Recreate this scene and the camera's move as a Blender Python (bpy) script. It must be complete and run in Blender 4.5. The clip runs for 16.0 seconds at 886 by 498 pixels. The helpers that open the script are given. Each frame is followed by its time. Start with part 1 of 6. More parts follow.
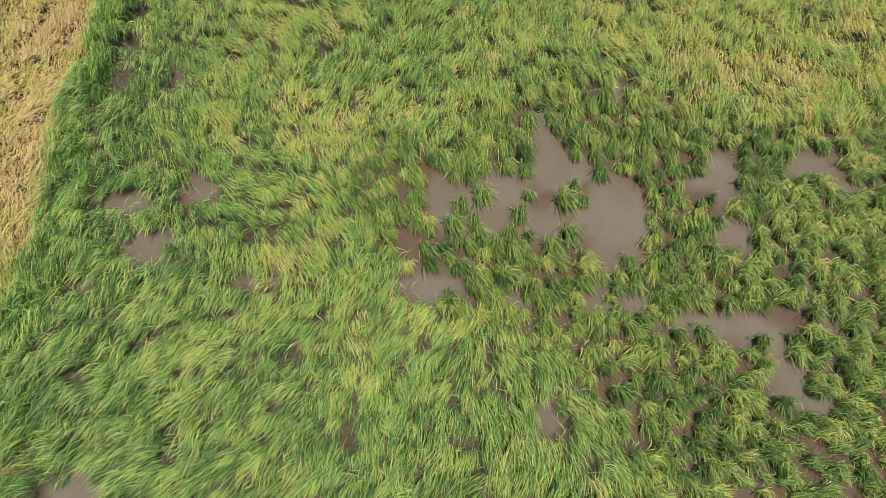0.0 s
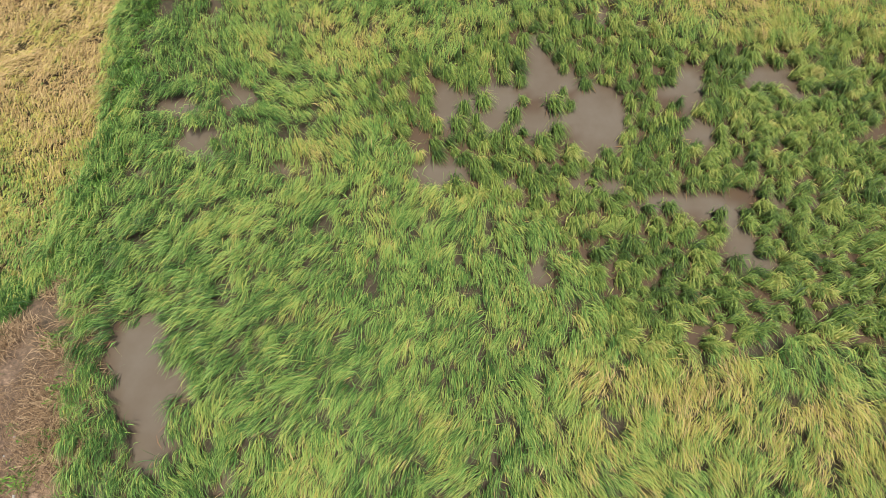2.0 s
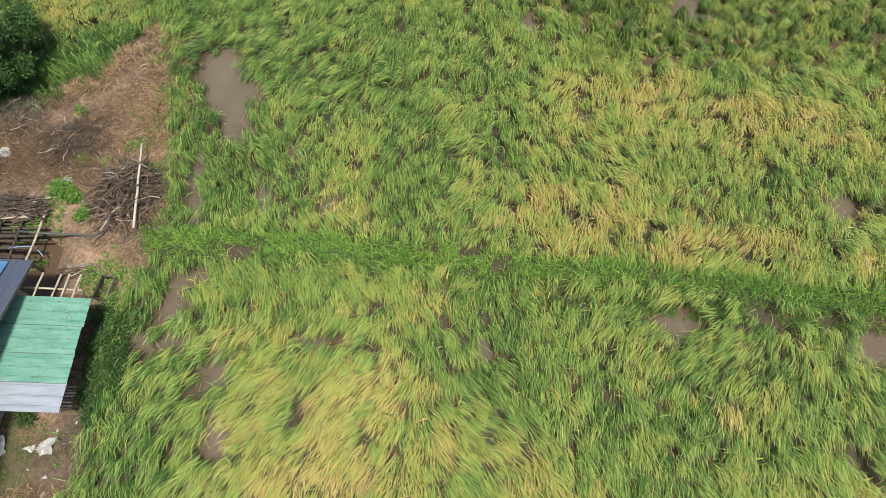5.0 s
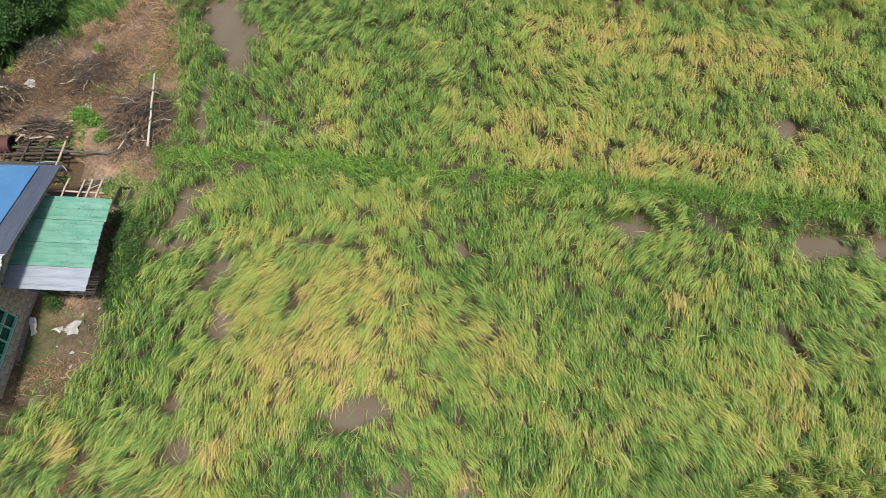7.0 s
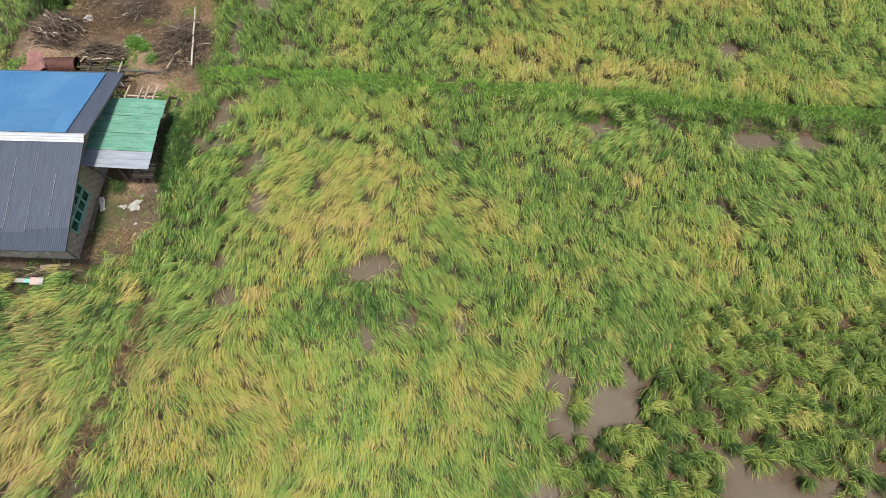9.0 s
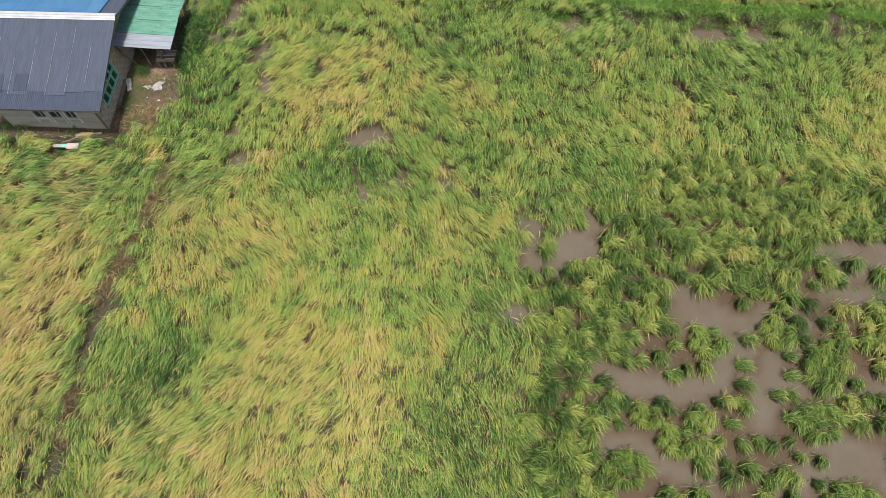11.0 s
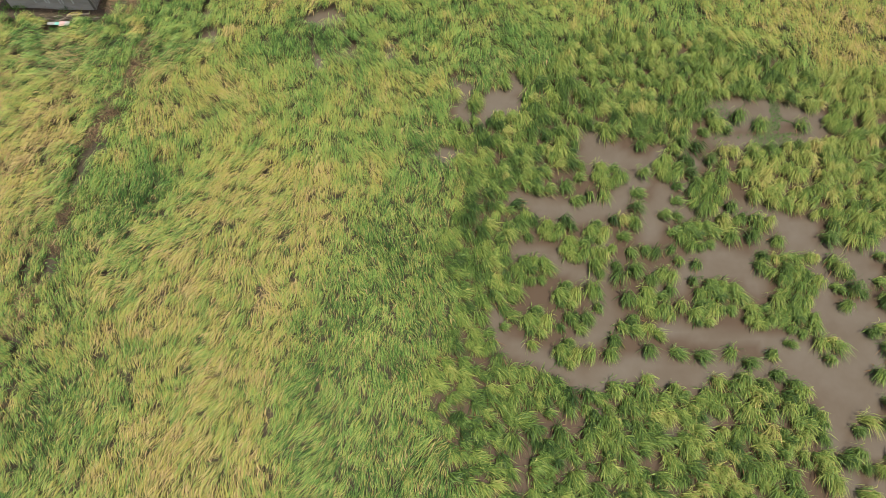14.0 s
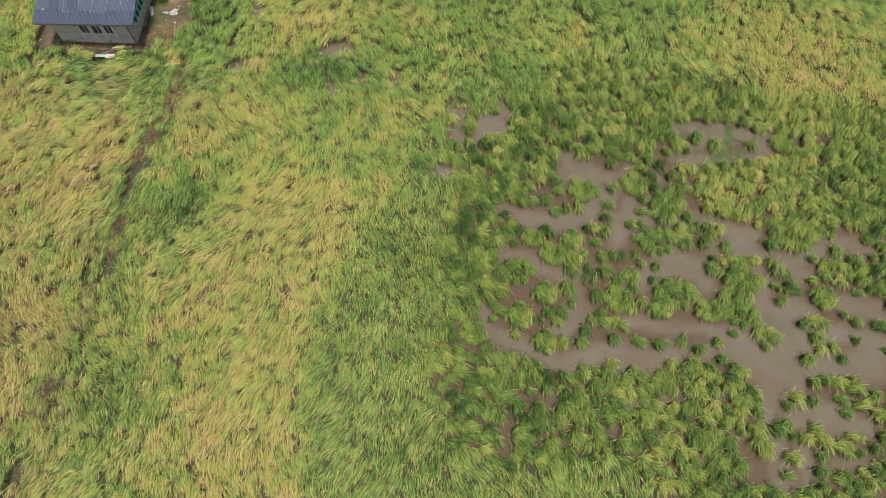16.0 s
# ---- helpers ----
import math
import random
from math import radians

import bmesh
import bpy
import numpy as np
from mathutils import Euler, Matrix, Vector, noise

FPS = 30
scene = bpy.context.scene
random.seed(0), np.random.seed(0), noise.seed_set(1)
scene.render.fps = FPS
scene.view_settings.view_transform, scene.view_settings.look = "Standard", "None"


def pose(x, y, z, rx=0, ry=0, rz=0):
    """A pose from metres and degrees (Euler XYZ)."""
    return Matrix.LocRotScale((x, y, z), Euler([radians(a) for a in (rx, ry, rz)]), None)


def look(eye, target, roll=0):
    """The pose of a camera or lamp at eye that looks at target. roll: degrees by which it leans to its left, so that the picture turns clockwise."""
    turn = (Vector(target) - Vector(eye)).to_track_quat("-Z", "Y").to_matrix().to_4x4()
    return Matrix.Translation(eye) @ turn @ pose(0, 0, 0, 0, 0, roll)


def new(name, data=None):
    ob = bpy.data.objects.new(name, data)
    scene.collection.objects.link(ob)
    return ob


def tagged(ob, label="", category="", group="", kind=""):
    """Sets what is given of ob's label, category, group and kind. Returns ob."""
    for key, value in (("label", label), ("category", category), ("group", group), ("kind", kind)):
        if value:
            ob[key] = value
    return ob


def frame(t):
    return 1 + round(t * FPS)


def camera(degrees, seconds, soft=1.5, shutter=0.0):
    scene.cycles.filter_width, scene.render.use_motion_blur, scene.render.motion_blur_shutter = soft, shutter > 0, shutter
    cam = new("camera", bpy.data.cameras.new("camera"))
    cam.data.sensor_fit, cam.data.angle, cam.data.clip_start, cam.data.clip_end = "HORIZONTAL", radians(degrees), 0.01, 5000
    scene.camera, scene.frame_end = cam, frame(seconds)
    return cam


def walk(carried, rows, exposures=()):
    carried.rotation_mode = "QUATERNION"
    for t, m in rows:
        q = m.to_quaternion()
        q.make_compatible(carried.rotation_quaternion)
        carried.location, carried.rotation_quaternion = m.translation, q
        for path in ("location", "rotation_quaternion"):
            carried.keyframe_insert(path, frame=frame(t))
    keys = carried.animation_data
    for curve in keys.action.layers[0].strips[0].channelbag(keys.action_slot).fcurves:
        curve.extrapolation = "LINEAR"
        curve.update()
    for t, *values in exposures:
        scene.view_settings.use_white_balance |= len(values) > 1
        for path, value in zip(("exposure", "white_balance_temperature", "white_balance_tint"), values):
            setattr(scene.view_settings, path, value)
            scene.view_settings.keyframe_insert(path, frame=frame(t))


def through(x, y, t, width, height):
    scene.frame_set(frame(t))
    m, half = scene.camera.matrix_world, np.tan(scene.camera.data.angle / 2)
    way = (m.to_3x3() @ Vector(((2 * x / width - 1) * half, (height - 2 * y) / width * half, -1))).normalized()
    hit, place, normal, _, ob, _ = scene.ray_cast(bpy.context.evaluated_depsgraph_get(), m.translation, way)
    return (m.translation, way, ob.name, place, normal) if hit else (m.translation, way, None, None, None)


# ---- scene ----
cam = camera(72.0, 16.0, soft=0.6)
# seconds, x, y, z, yaw, pitch, roll
ROWS = [
    (0.0, 0.00, 0.00, 18.00, 0.00, -63.18, 0.48),
    (0.5, -0.08, -1.00, 18.93, -0.07, -62.80, 0.44),
    (1.0, -0.12, -2.23, 19.27, -0.00, -62.98, 0.48),
    (1.5, -0.23, -3.64, 19.26, -0.16, -63.12, 0.38),
    (2.0, -0.34, -5.04, 19.29, -0.36, -63.59, 0.19),
    (2.5, -0.52, -6.74, 19.32, -0.66, -63.77, -0.02),
    (3.0, -0.65, -8.86, 19.34, -0.77, -63.94, -0.15),
    (3.5, -0.77, -11.19, 19.68, -0.80, -64.11, -0.22),
    (4.0, -0.84, -13.56, 20.16, -0.72, -64.33, -0.20),
    (4.5, -0.94, -15.60, 20.26, -0.81, -64.72, -0.30),
    (5.0, -1.05, -17.12, 20.34, -0.81, -64.91, -0.29),
    (5.2, -1.11, -17.65, 20.46, -0.78, -65.06, -0.23),
    (7.3, -0.10, -21.99, 21.29, -0.52, -64.80, 0.15),
    (7.5, -0.02, -22.47, 21.34, -0.69, -64.52, 0.11),
    (8.0, -0.07, -24.14, 21.82, -0.93, -64.13, 0.06),
    (8.5, -0.25, -26.01, 22.64, -1.08, -64.20, 0.02),
    (9.0, -0.43, -28.00, 23.18, -1.13, -64.12, 0.05),
    (9.2, -0.48, -28.84, 23.21, -1.09, -64.03, 0.09),
    (11.3, 0.42, -35.74, 23.63, -0.86, -64.11, 0.26),
    (11.5, 0.81, -36.19, 23.65, -0.80, -64.07, 0.31),
    (12.0, 1.80, -37.12, 23.76, -1.11, -64.31, 0.08),
    (12.5, 2.61, -38.26, 23.83, -1.37, -64.31, -0.14),
    (13.0, 2.84, -39.67, 24.04, -1.34, -64.57, -0.06),
    (13.5, 2.72, -41.43, 24.24, -1.38, -64.71, -0.10),
    (14.0, 2.66, -43.05, 24.38, -1.46, -64.72, -0.18),
    (14.5, 2.79, -44.03, 24.63, -1.29, -65.01, 0.02),
    (15.0, 2.77, -44.62, 25.68, -1.19, -64.99, 0.14),
    (15.5, 2.80, -44.81, 27.23, -1.19, -64.89, 0.14),
    (16.0, 2.81, -44.68, 28.84, -1.16, -65.10, 0.19),
]
walk(cam, [(t, pose(x, y, z, 90 + pitch, 0, yaw) @ pose(0, 0, 0, 0, 0, -roll)) for t, x, y, z, yaw, pitch, roll in ROWS], [(0.0, 0.81), (1.5, 0.84), (5.0, 0.82), (9.0, 0.77), (12.0, 0.73), (16.0, 0.73)])

# ---- light ----
world = bpy.data.worlds.new("sky")
scene.world = world
world.use_nodes = True
wn = world.node_tree.nodes
sky = wn.new("ShaderNodeTexSky")
sky.sky_type, sky.sun_disc = "NISHITA", False
sky.sun_elevation, sky.sun_rotation = radians(70), radians(165)
sky.air_density, sky.dust_density, sky.ozone_density = 1.0, 4.0, 1.0
world.node_tree.links.new(sky.outputs[0], wn["Background"].inputs[0])
wn["Background"].inputs[1].default_value = 0.08
sun = new("sun", bpy.data.lights.new("sun", "SUN"))
sun.data.energy, sun.data.angle, sun.data.color = 3.2, radians(6), (1.0, 0.94, 0.82)
sun.matrix_world = look((14, -32, 105), (0, -10, 0))


# ---- small tools ----
def vnoise(x, y, size, seed=0):
    """Smooth noise from 0 to 1 over the plan, with cells of that size."""
    x, y = np.asarray(x) / size, np.asarray(y) / size
    ix, iy = np.floor(x), np.floor(y)
    fx, fy = x - ix, y - iy
    fx, fy = fx * fx * (3 - 2 * fx), fy * fy * (3 - 2 * fy)

    def h(a, b):
        v = np.sin(a * 127.1 + b * 311.7 + seed * 74.7) * 43758.5453
        return v - np.floor(v)

    return (h(ix, iy) * (1 - fx) + h(ix + 1, iy) * fx) * (1 - fy) + (h(ix, iy + 1) * (1 - fx) + h(ix + 1, iy + 1) * fx) * fy


def fbm(x, y, size, seed=0):
    return 0.55 * vnoise(x, y, size, seed) + 0.3 * vnoise(x, y, size / 2.1, seed + 1) + 0.15 * vnoise(x, y, size / 4.3, seed + 2)


def swathes(x, y, size, seed=0):
    """Uneven patches of about that size: three random numbers for each patch, and how far its nearest border is."""
    near, second = np.full(np.shape(x), 9e9), np.full(np.shape(x), 9e9)
    best = np.zeros(np.shape(x))
    cx, cy = np.floor(x / size), np.floor(y / size)
    for i in (-1, 0, 1):
        for j in (-1, 0, 1):
            a, b = cx + i, cy + j
            k = a * 127.1 + b * 311.7 + seed * 74.7
            u, v = np.sin(k) * 43758.5453, np.sin(k + 17.3) * 28001.837
            d = np.hypot(x - (a + u - np.floor(u)) * size, y - (b + v - np.floor(v)) * size)
            second = np.where(d < near, near, np.minimum(second, d))
            best = np.where(d < near, k, best)
            near = np.minimum(near, d)
    numbers = [np.sin(best * 1.7 + c) * 9517.31 for c in (1.0, 2.0, 3.0)]
    return [n - np.floor(n) for n in numbers], second - near


def inside(x, y, poly):
    """Signed distance to a polygon in the plan, positive inside."""
    best, odd = np.full(np.shape(x), 1e9), np.zeros(np.shape(x), bool)
    for (x0, y0), (x1, y1) in zip(poly, poly[1:] + poly[:1]):
        dx, dy = x1 - x0, y1 - y0
        s = np.clip(((x - x0) * dx + (y - y0) * dy) / (dx * dx + dy * dy), 0, 1)
        best = np.minimum(best, np.hypot(x - x0 - s * dx, y - y0 - s * dy))
        hit = (y0 > y) != (y1 > y)
        odd ^= hit & (x < (x1 - x0) * (y - y0) / (y1 - y0 + 1e-12) + x0)
    return np.where(odd, best, -best)


def along(x, y, line):
    """Distance to a line of points in the plan."""
    best = np.full(np.shape(x), 1e9)
    for (x0, y0), (x1, y1) in zip(line, line[1:]):
        dx, dy = x1 - x0, y1 - y0
        s = np.clip(((x - x0) * dx + (y - y0) * dy) / (dx * dx + dy * dy), 0, 1)
        best = np.minimum(best, np.hypot(x - x0 - s * dx, y - y0 - s * dy))
    return best


def pools(x, y, ellipses):
    """How far inside the nearest of the ellipses: 1 in the middle, 0 on the rim, negative outside, in about metres."""
    best = np.full(np.shape(x), -9.0)
    for cx, cy, a, b in ellipses:
        r = np.hypot((x - cx) / a, (y - cy) / b)
        best = np.maximum(best, (1 - r) * math.sqrt(a * b))
    return best


def strokes(x, y, lines):
    """How far inside the nearest of the strokes, in metres; negative outside."""
    best = np.full(np.shape(x), -9.0)
    for line in lines:
        for (x0, y0, r0), (x1, y1, r1) in zip(line, line[1:]):
            dx, dy = x1 - x0, y1 - y0
            s = np.clip(((x - x0) * dx + (y - y0) * dy) / (dx * dx + dy * dy), 0, 1)
            best = np.maximum(best, r0 + (r1 - r0) * s - np.hypot(x - x0 - s * dx, y - y0 - s * dy))
    return best


def patches(x, y, rows):
    x, y = x + 3.2 * (fbm(x, y, 2.6, 61) - 0.5), y + 2.6 * (fbm(x, y, 2.6, 67) - 0.5)
    out = np.zeros(np.shape(x))
    for cx, cy, a, b, v in rows:
        out += v * np.exp(-(((x - cx) / a) ** 2 + ((y - cy) / b) ** 2))
    return out * (0.45 + 1.1 * fbm(x, y, 0.8, 63))


def smooth(e0, e1, v):
    s = np.clip((v - e0) / (e1 - e0), 0, 1)
    return s * s * (3 - 2 * s)


def mesh_of(name, co, faces3=None, faces4=None, attrs=()):
    """A mesh from arrays of places, triangles and quads, with float attributes on the points."""
    me = bpy.data.meshes.new(name)
    f3 = np.zeros((0, 3), np.int32) if faces3 is None else np.asarray(faces3, np.int32)
    f4 = np.zeros((0, 4), np.int32) if faces4 is None else np.asarray(faces4, np.int32)
    loops = np.concatenate([f3.ravel(), f4.ravel()])
    starts = np.concatenate([np.arange(len(f3)) * 3, len(f3) * 3 + np.arange(len(f4)) * 4])
    me.vertices.add(len(co))
    me.vertices.foreach_set("co", np.asarray(co, np.float32).ravel())
    me.loops.add(len(loops))
    me.loops.foreach_set("vertex_index", loops.astype(np.int32))
    me.polygons.add(len(starts))
    me.polygons.foreach_set("loop_start", starts.astype(np.int32))
    for key, values in attrs:
        me.attributes.new(key, "FLOAT", "POINT").data.foreach_set("value", np.asarray(values, np.float32))
    me.update(calc_edges=True)
    return me


def thing(name, label, category, place=(0, 0, 0), turn=0.0, group="", kind=""):
    ob = new(name)
    ob.empty_display_size = 0.2
    ob.matrix_basis = pose(*place, 0, 0, turn)
    return tagged(ob, label, category, group, kind)


def part(name, bm, material, parent, label="", flat=True):
    """Links a bmesh, or a mesh, as one mesh object under a thing or under a part."""
    me = bm
    if not isinstance(bm, bpy.types.Mesh):
        me = bpy.data.meshes.new(name)
        bm.to_mesh(me)
        bm.free()
    if material and not me.materials:
        me.materials.append(material)
    if not flat:
        me.shade_smooth()
    ob = new(name, me)
    ob.parent = parent
    if parent and parent.type == "EMPTY":
        ob.matrix_parent_inverse = parent.matrix_basis.inverted()
    return tagged(ob, label)


def box(bm, lo, hi, bevel=0.0, turn=None):
    """Adds a box between two corners to a bmesh."""
    lo, hi = Vector(lo), Vector(hi)
    m = Matrix.Translation((lo + hi) / 2) @ (turn or Matrix()) @ Matrix.Diagonal((*(hi - lo), 1))
    made = bmesh.ops.create_cube(bm, size=1, matrix=m)["verts"]
    if bevel:
        bmesh.ops.bevel(bm, geom=list({e for v in made for e in v.link_edges}), offset=bevel, segments=1, affect="EDGES")
    return bm


def rod(bm, a, b, r0, r1=None, sides=7, wobble=0.0, rng=random, bits=1):
    """Adds a tapered stick, a little crooked, from a to b to a bmesh."""
    a, b = Vector(a), Vector(b)
    r1 = r0 if r1 is None else r1
    way = (b - a).normalized()
    u = way.orthogonal().normalized()
    w = way.cross(u)
    rings = []
    for n in range(bits + 1):
        s = n / bits
        c = a.lerp(b, s)
        if 0 < n < bits:
            c = c + u * rng.uniform(-wobble, wobble) + w * rng.uniform(-wobble, wobble)
        r = r0 + (r1 - r0) * s
        rings.append([bm.verts.new(c + (u * math.cos(k * 2 * math.pi / sides) + w * math.sin(k * 2 * math.pi / sides)) * r) for k in range(sides)])
    for p, q in zip(rings, rings[1:]):
        for k in range(sides):
            bm.faces.new((p[k], p[(k + 1) % sides], q[(k + 1) % sides], q[k]))
    bm.faces.new(rings[0][::-1])
    bm.faces.new(rings[-1])
    return bm


# ---- materials ----
def material(name, rough=0.8, metal=0.0):
    m = bpy.data.materials.new(name)
    m.use_nodes = True
    nodes, links = m.node_tree.nodes, m.node_tree.links
    b = nodes["Principled BSDF"]
    b.inputs["Roughness"].default_value, b.inputs["Metallic"].default_value = rough, metal
    return m, nodes, links, b


def ramp(nodes, stops):
    r = nodes.new("ShaderNodeValToRGB")
    while len(r.color_ramp.elements) < len(stops):
        r.color_ramp.elements.new(0.5)
    for e, (p, c) in zip(r.color_ramp.elements, stops):
        e.position, e.color = p, (*c, 1)
    return r


def noise_node(nodes, links, size, detail=4.0, rough=0.6, stretch=None, coords="Object"):
    tc = nodes.new("ShaderNodeTexCoord")
    n = nodes.new("ShaderNodeTexNoise")
    n.inputs["Scale"].default_value, n.inputs["Detail"].default_value, n.inputs["Roughness"].default_value = 1 / size, detail, rough
    if stretch:
        mp = nodes.new("ShaderNodeMapping")
        mp.inputs["Scale"].default_value = stretch
        links.new(tc.outputs[coords], mp.inputs[0])
        links.new(mp.outputs[0], n.inputs["Vector"])
    else:
        links.new(tc.outputs[coords], n.inputs["Vector"])
    return n


def bump(nodes, links, b, source, strength, distance=0.02):
    n = nodes.new("ShaderNodeBump")
    n.inputs["Strength"].default_value, n.inputs["Distance"].default_value = strength, distance
    links.new(source, n.inputs["Height"])
    links.new(n.outputs[0], b.inputs["Normal"])


def plain(name, colours, size=0.3, rough=0.8, metal=0.0, relief=0.3, stretch=None, fine=0.02):
    """Two or three colours mixed by noise at two scales, with fine relief."""
    m, nodes, links, b = material(name, rough, metal)
    n1, n2 = noise_node(nodes, links, size, 5, 0.65, stretch), noise_node(nodes, links, fine, 3, 0.6, stretch)
    mix = nodes.new("ShaderNodeMath")
    mix.operation = "MULTIPLY_ADD"
    links.new(n2.outputs[0], mix.inputs[0])
    mix.inputs[1].default_value = 0.35
    links.new(n1.outputs[0], mix.inputs[2])
    info = nodes.new("ShaderNodeObjectInfo")
    add = nodes.new("ShaderNodeMath")
    add.operation = "MULTIPLY_ADD"
    links.new(info.outputs["Random"], add.inputs[0])
    add.inputs[1].default_value = 0.14
    links.new(mix.outputs[0], add.inputs[2])
    k = len(colours)
    r = ramp(nodes, [(0.45 + 0.6 * i / max(1, k - 1), c) for i, c in enumerate(colours)])
    links.new(add.outputs[0], r.inputs[0])
    links.new(r.outputs[0], b.inputs["Base Color"])
    if relief:
        bump(nodes, links, b, n2.outputs[0], relief, 0.01)
    return m


def leaf_material(name, stops, gloss=0.45, through=0.09):
    """Leaves coloured by their own tone, from lush green to dry straw; part of the light passes through."""
    m, nodes, links, b = material(name, gloss)
    at = nodes.new("ShaderNodeAttribute")
    at.attribute_name = "tone"
    r = ramp(nodes, stops)
    links.new(at.outputs["Fac"], r.inputs[0])
    links.new(r.outputs[0], b.inputs["Base Color"])
    b.inputs["Specular IOR Level"].default_value = 0.22
    t = nodes.new("ShaderNodeBsdfTranslucent")
    links.new(r.outputs[0], t.inputs[0])
    mx = nodes.new("ShaderNodeMixShader")
    mx.inputs[0].default_value = through
    links.new(b.outputs[0], mx.inputs[1])
    links.new(t.outputs[0], mx.inputs[2])
    links.new(mx.outputs[0], nodes["Material Output"].inputs[0])
    return m


# the last brown of both rice ramps is darkened for shade low down
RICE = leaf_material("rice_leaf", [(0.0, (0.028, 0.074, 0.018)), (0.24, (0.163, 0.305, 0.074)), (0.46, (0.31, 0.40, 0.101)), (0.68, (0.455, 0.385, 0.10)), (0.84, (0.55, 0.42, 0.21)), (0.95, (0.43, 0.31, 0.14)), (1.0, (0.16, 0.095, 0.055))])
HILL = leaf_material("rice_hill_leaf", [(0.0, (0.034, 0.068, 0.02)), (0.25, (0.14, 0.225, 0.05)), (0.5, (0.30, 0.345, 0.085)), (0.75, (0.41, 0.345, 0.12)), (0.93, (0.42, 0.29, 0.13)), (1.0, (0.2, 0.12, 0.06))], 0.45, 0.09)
WEED = leaf_material("weed_leaf", [(0.0, (0.03, 0.08, 0.016)), (0.4, (0.085, 0.19, 0.03)), (0.7, (0.17, 0.31, 0.045)), (1.0, (0.28, 0.36, 0.08))])
TREE = leaf_material("tree_leaf", [(0.0, (0.02, 0.052, 0.014)), (0.5, (0.068, 0.145, 0.028)), (1.0, (0.145, 0.26, 0.048))], 0.5, 0.1)
STRAW = leaf_material("dry_straw", [(0.0, (0.07, 0.048, 0.034)), (0.5, (0.27, 0.18, 0.10)), (1.0, (0.5, 0.375, 0.235))], 0.7, 0.15)


def ground_material():
    m, nodes, links, b = material("wet_ground", 0.85)
    n1, n2 = noise_node(nodes, links, 2.5, 6, 0.65), noise_node(nodes, links, 0.12, 5, 0.7)
    mud = ramp(nodes, [(0.3, (0.022, 0.018, 0.010)), (0.55, (0.048, 0.037, 0.02)), (0.75, (0.085, 0.06, 0.034))])
    links.new(n2.outputs[0], mud.inputs[0])
    soil = ramp(nodes, [(0.36, (0.04, 0.029, 0.021)), (0.49, (0.14, 0.094, 0.062)), (0.62, (0.32, 0.22, 0.15))])
    blend = nodes.new("ShaderNodeMath")
    blend.operation = "MULTIPLY_ADD"
    links.new(n2.outputs[0], blend.inputs[0])
    blend.inputs[1].default_value = 0.45
    half = nodes.new("ShaderNodeMath")
    half.operation = "MULTIPLY"
    links.new(n1.outputs[0], half.inputs[0])
    half.inputs[1].default_value = 0.55
    links.new(half.outputs[0], blend.inputs[2])
    links.new(blend.outputs[0], soil.inputs[0])
    far = ramp(nodes, [(0.36, (0.03, 0.055, 0.012)), (0.5, (0.1, 0.135, 0.025)), (0.64, (0.22, 0.2, 0.055))])
    part_fine = nodes.new("ShaderNodeMath")
    part_fine.operation = "MULTIPLY_ADD"
    links.new(n2.outputs[0], part_fine.inputs[0])
    part_fine.inputs[1].default_value = 0.6
    part_large = nodes.new("ShaderNodeMath")
    part_large.operation = "MULTIPLY"
    links.new(n1.outputs[0], part_large.inputs[0])
    part_large.inputs[1].default_value = 0.4
    links.new(part_large.outputs[0], part_fine.inputs[2])
    links.new(part_fine.outputs[0], far.inputs[0])
    last = mud.outputs[0]
    for key, colour in (("dry", soil.outputs[0]), ("far", far.outputs[0])):
        at = nodes.new("ShaderNodeAttribute")
        at.attribute_name = key
        mx = nodes.new("ShaderNodeMix")
        mx.data_type = "RGBA"
        links.new(at.outputs["Fac"], mx.inputs["Factor"])
        links.new(last, mx.inputs["A"])
        links.new(colour, mx.inputs["B"])
        last = mx.outputs["Result"]
    links.new(last, b.inputs["Base Color"])
    bump(nodes, links, b, n2.outputs[0], 0.5, 0.03)
    return m


def water_material():
    m, nodes, links, b = material("muddy_water", 0.12)
    n1, n2 = noise_node(nodes, links, 2.2, 6, 0.62), noise_node(nodes, links, 0.25, 2, 0.5)
    r = ramp(nodes, [(0.3, (0.097, 0.076, 0.054)), (0.5, (0.112, 0.092, 0.069)), (0.68, (0.124, 0.106, 0.083))])
    links.new(n1.outputs[0], r.inputs[0])
    at = nodes.new("ShaderNodeAttribute")
    at.attribute_name = "silt"
    mx = nodes.new("ShaderNodeMix")
    mx.data_type = "RGBA"
    links.new(at.outputs["Fac"], mx.inputs["Factor"])
    links.new(r.outputs[0], mx.inputs["A"])
    mx.inputs["B"].default_value = (0.080, 0.056, 0.037, 1)
    links.new(mx.outputs["Result"], b.inputs["Base Color"])
    b.inputs["IOR"].default_value = 1.33
    bump(nodes, links, b, n2.outputs[0], 0.06, 0.02)
    return m


GROUND, WATER = ground_material(), water_material()

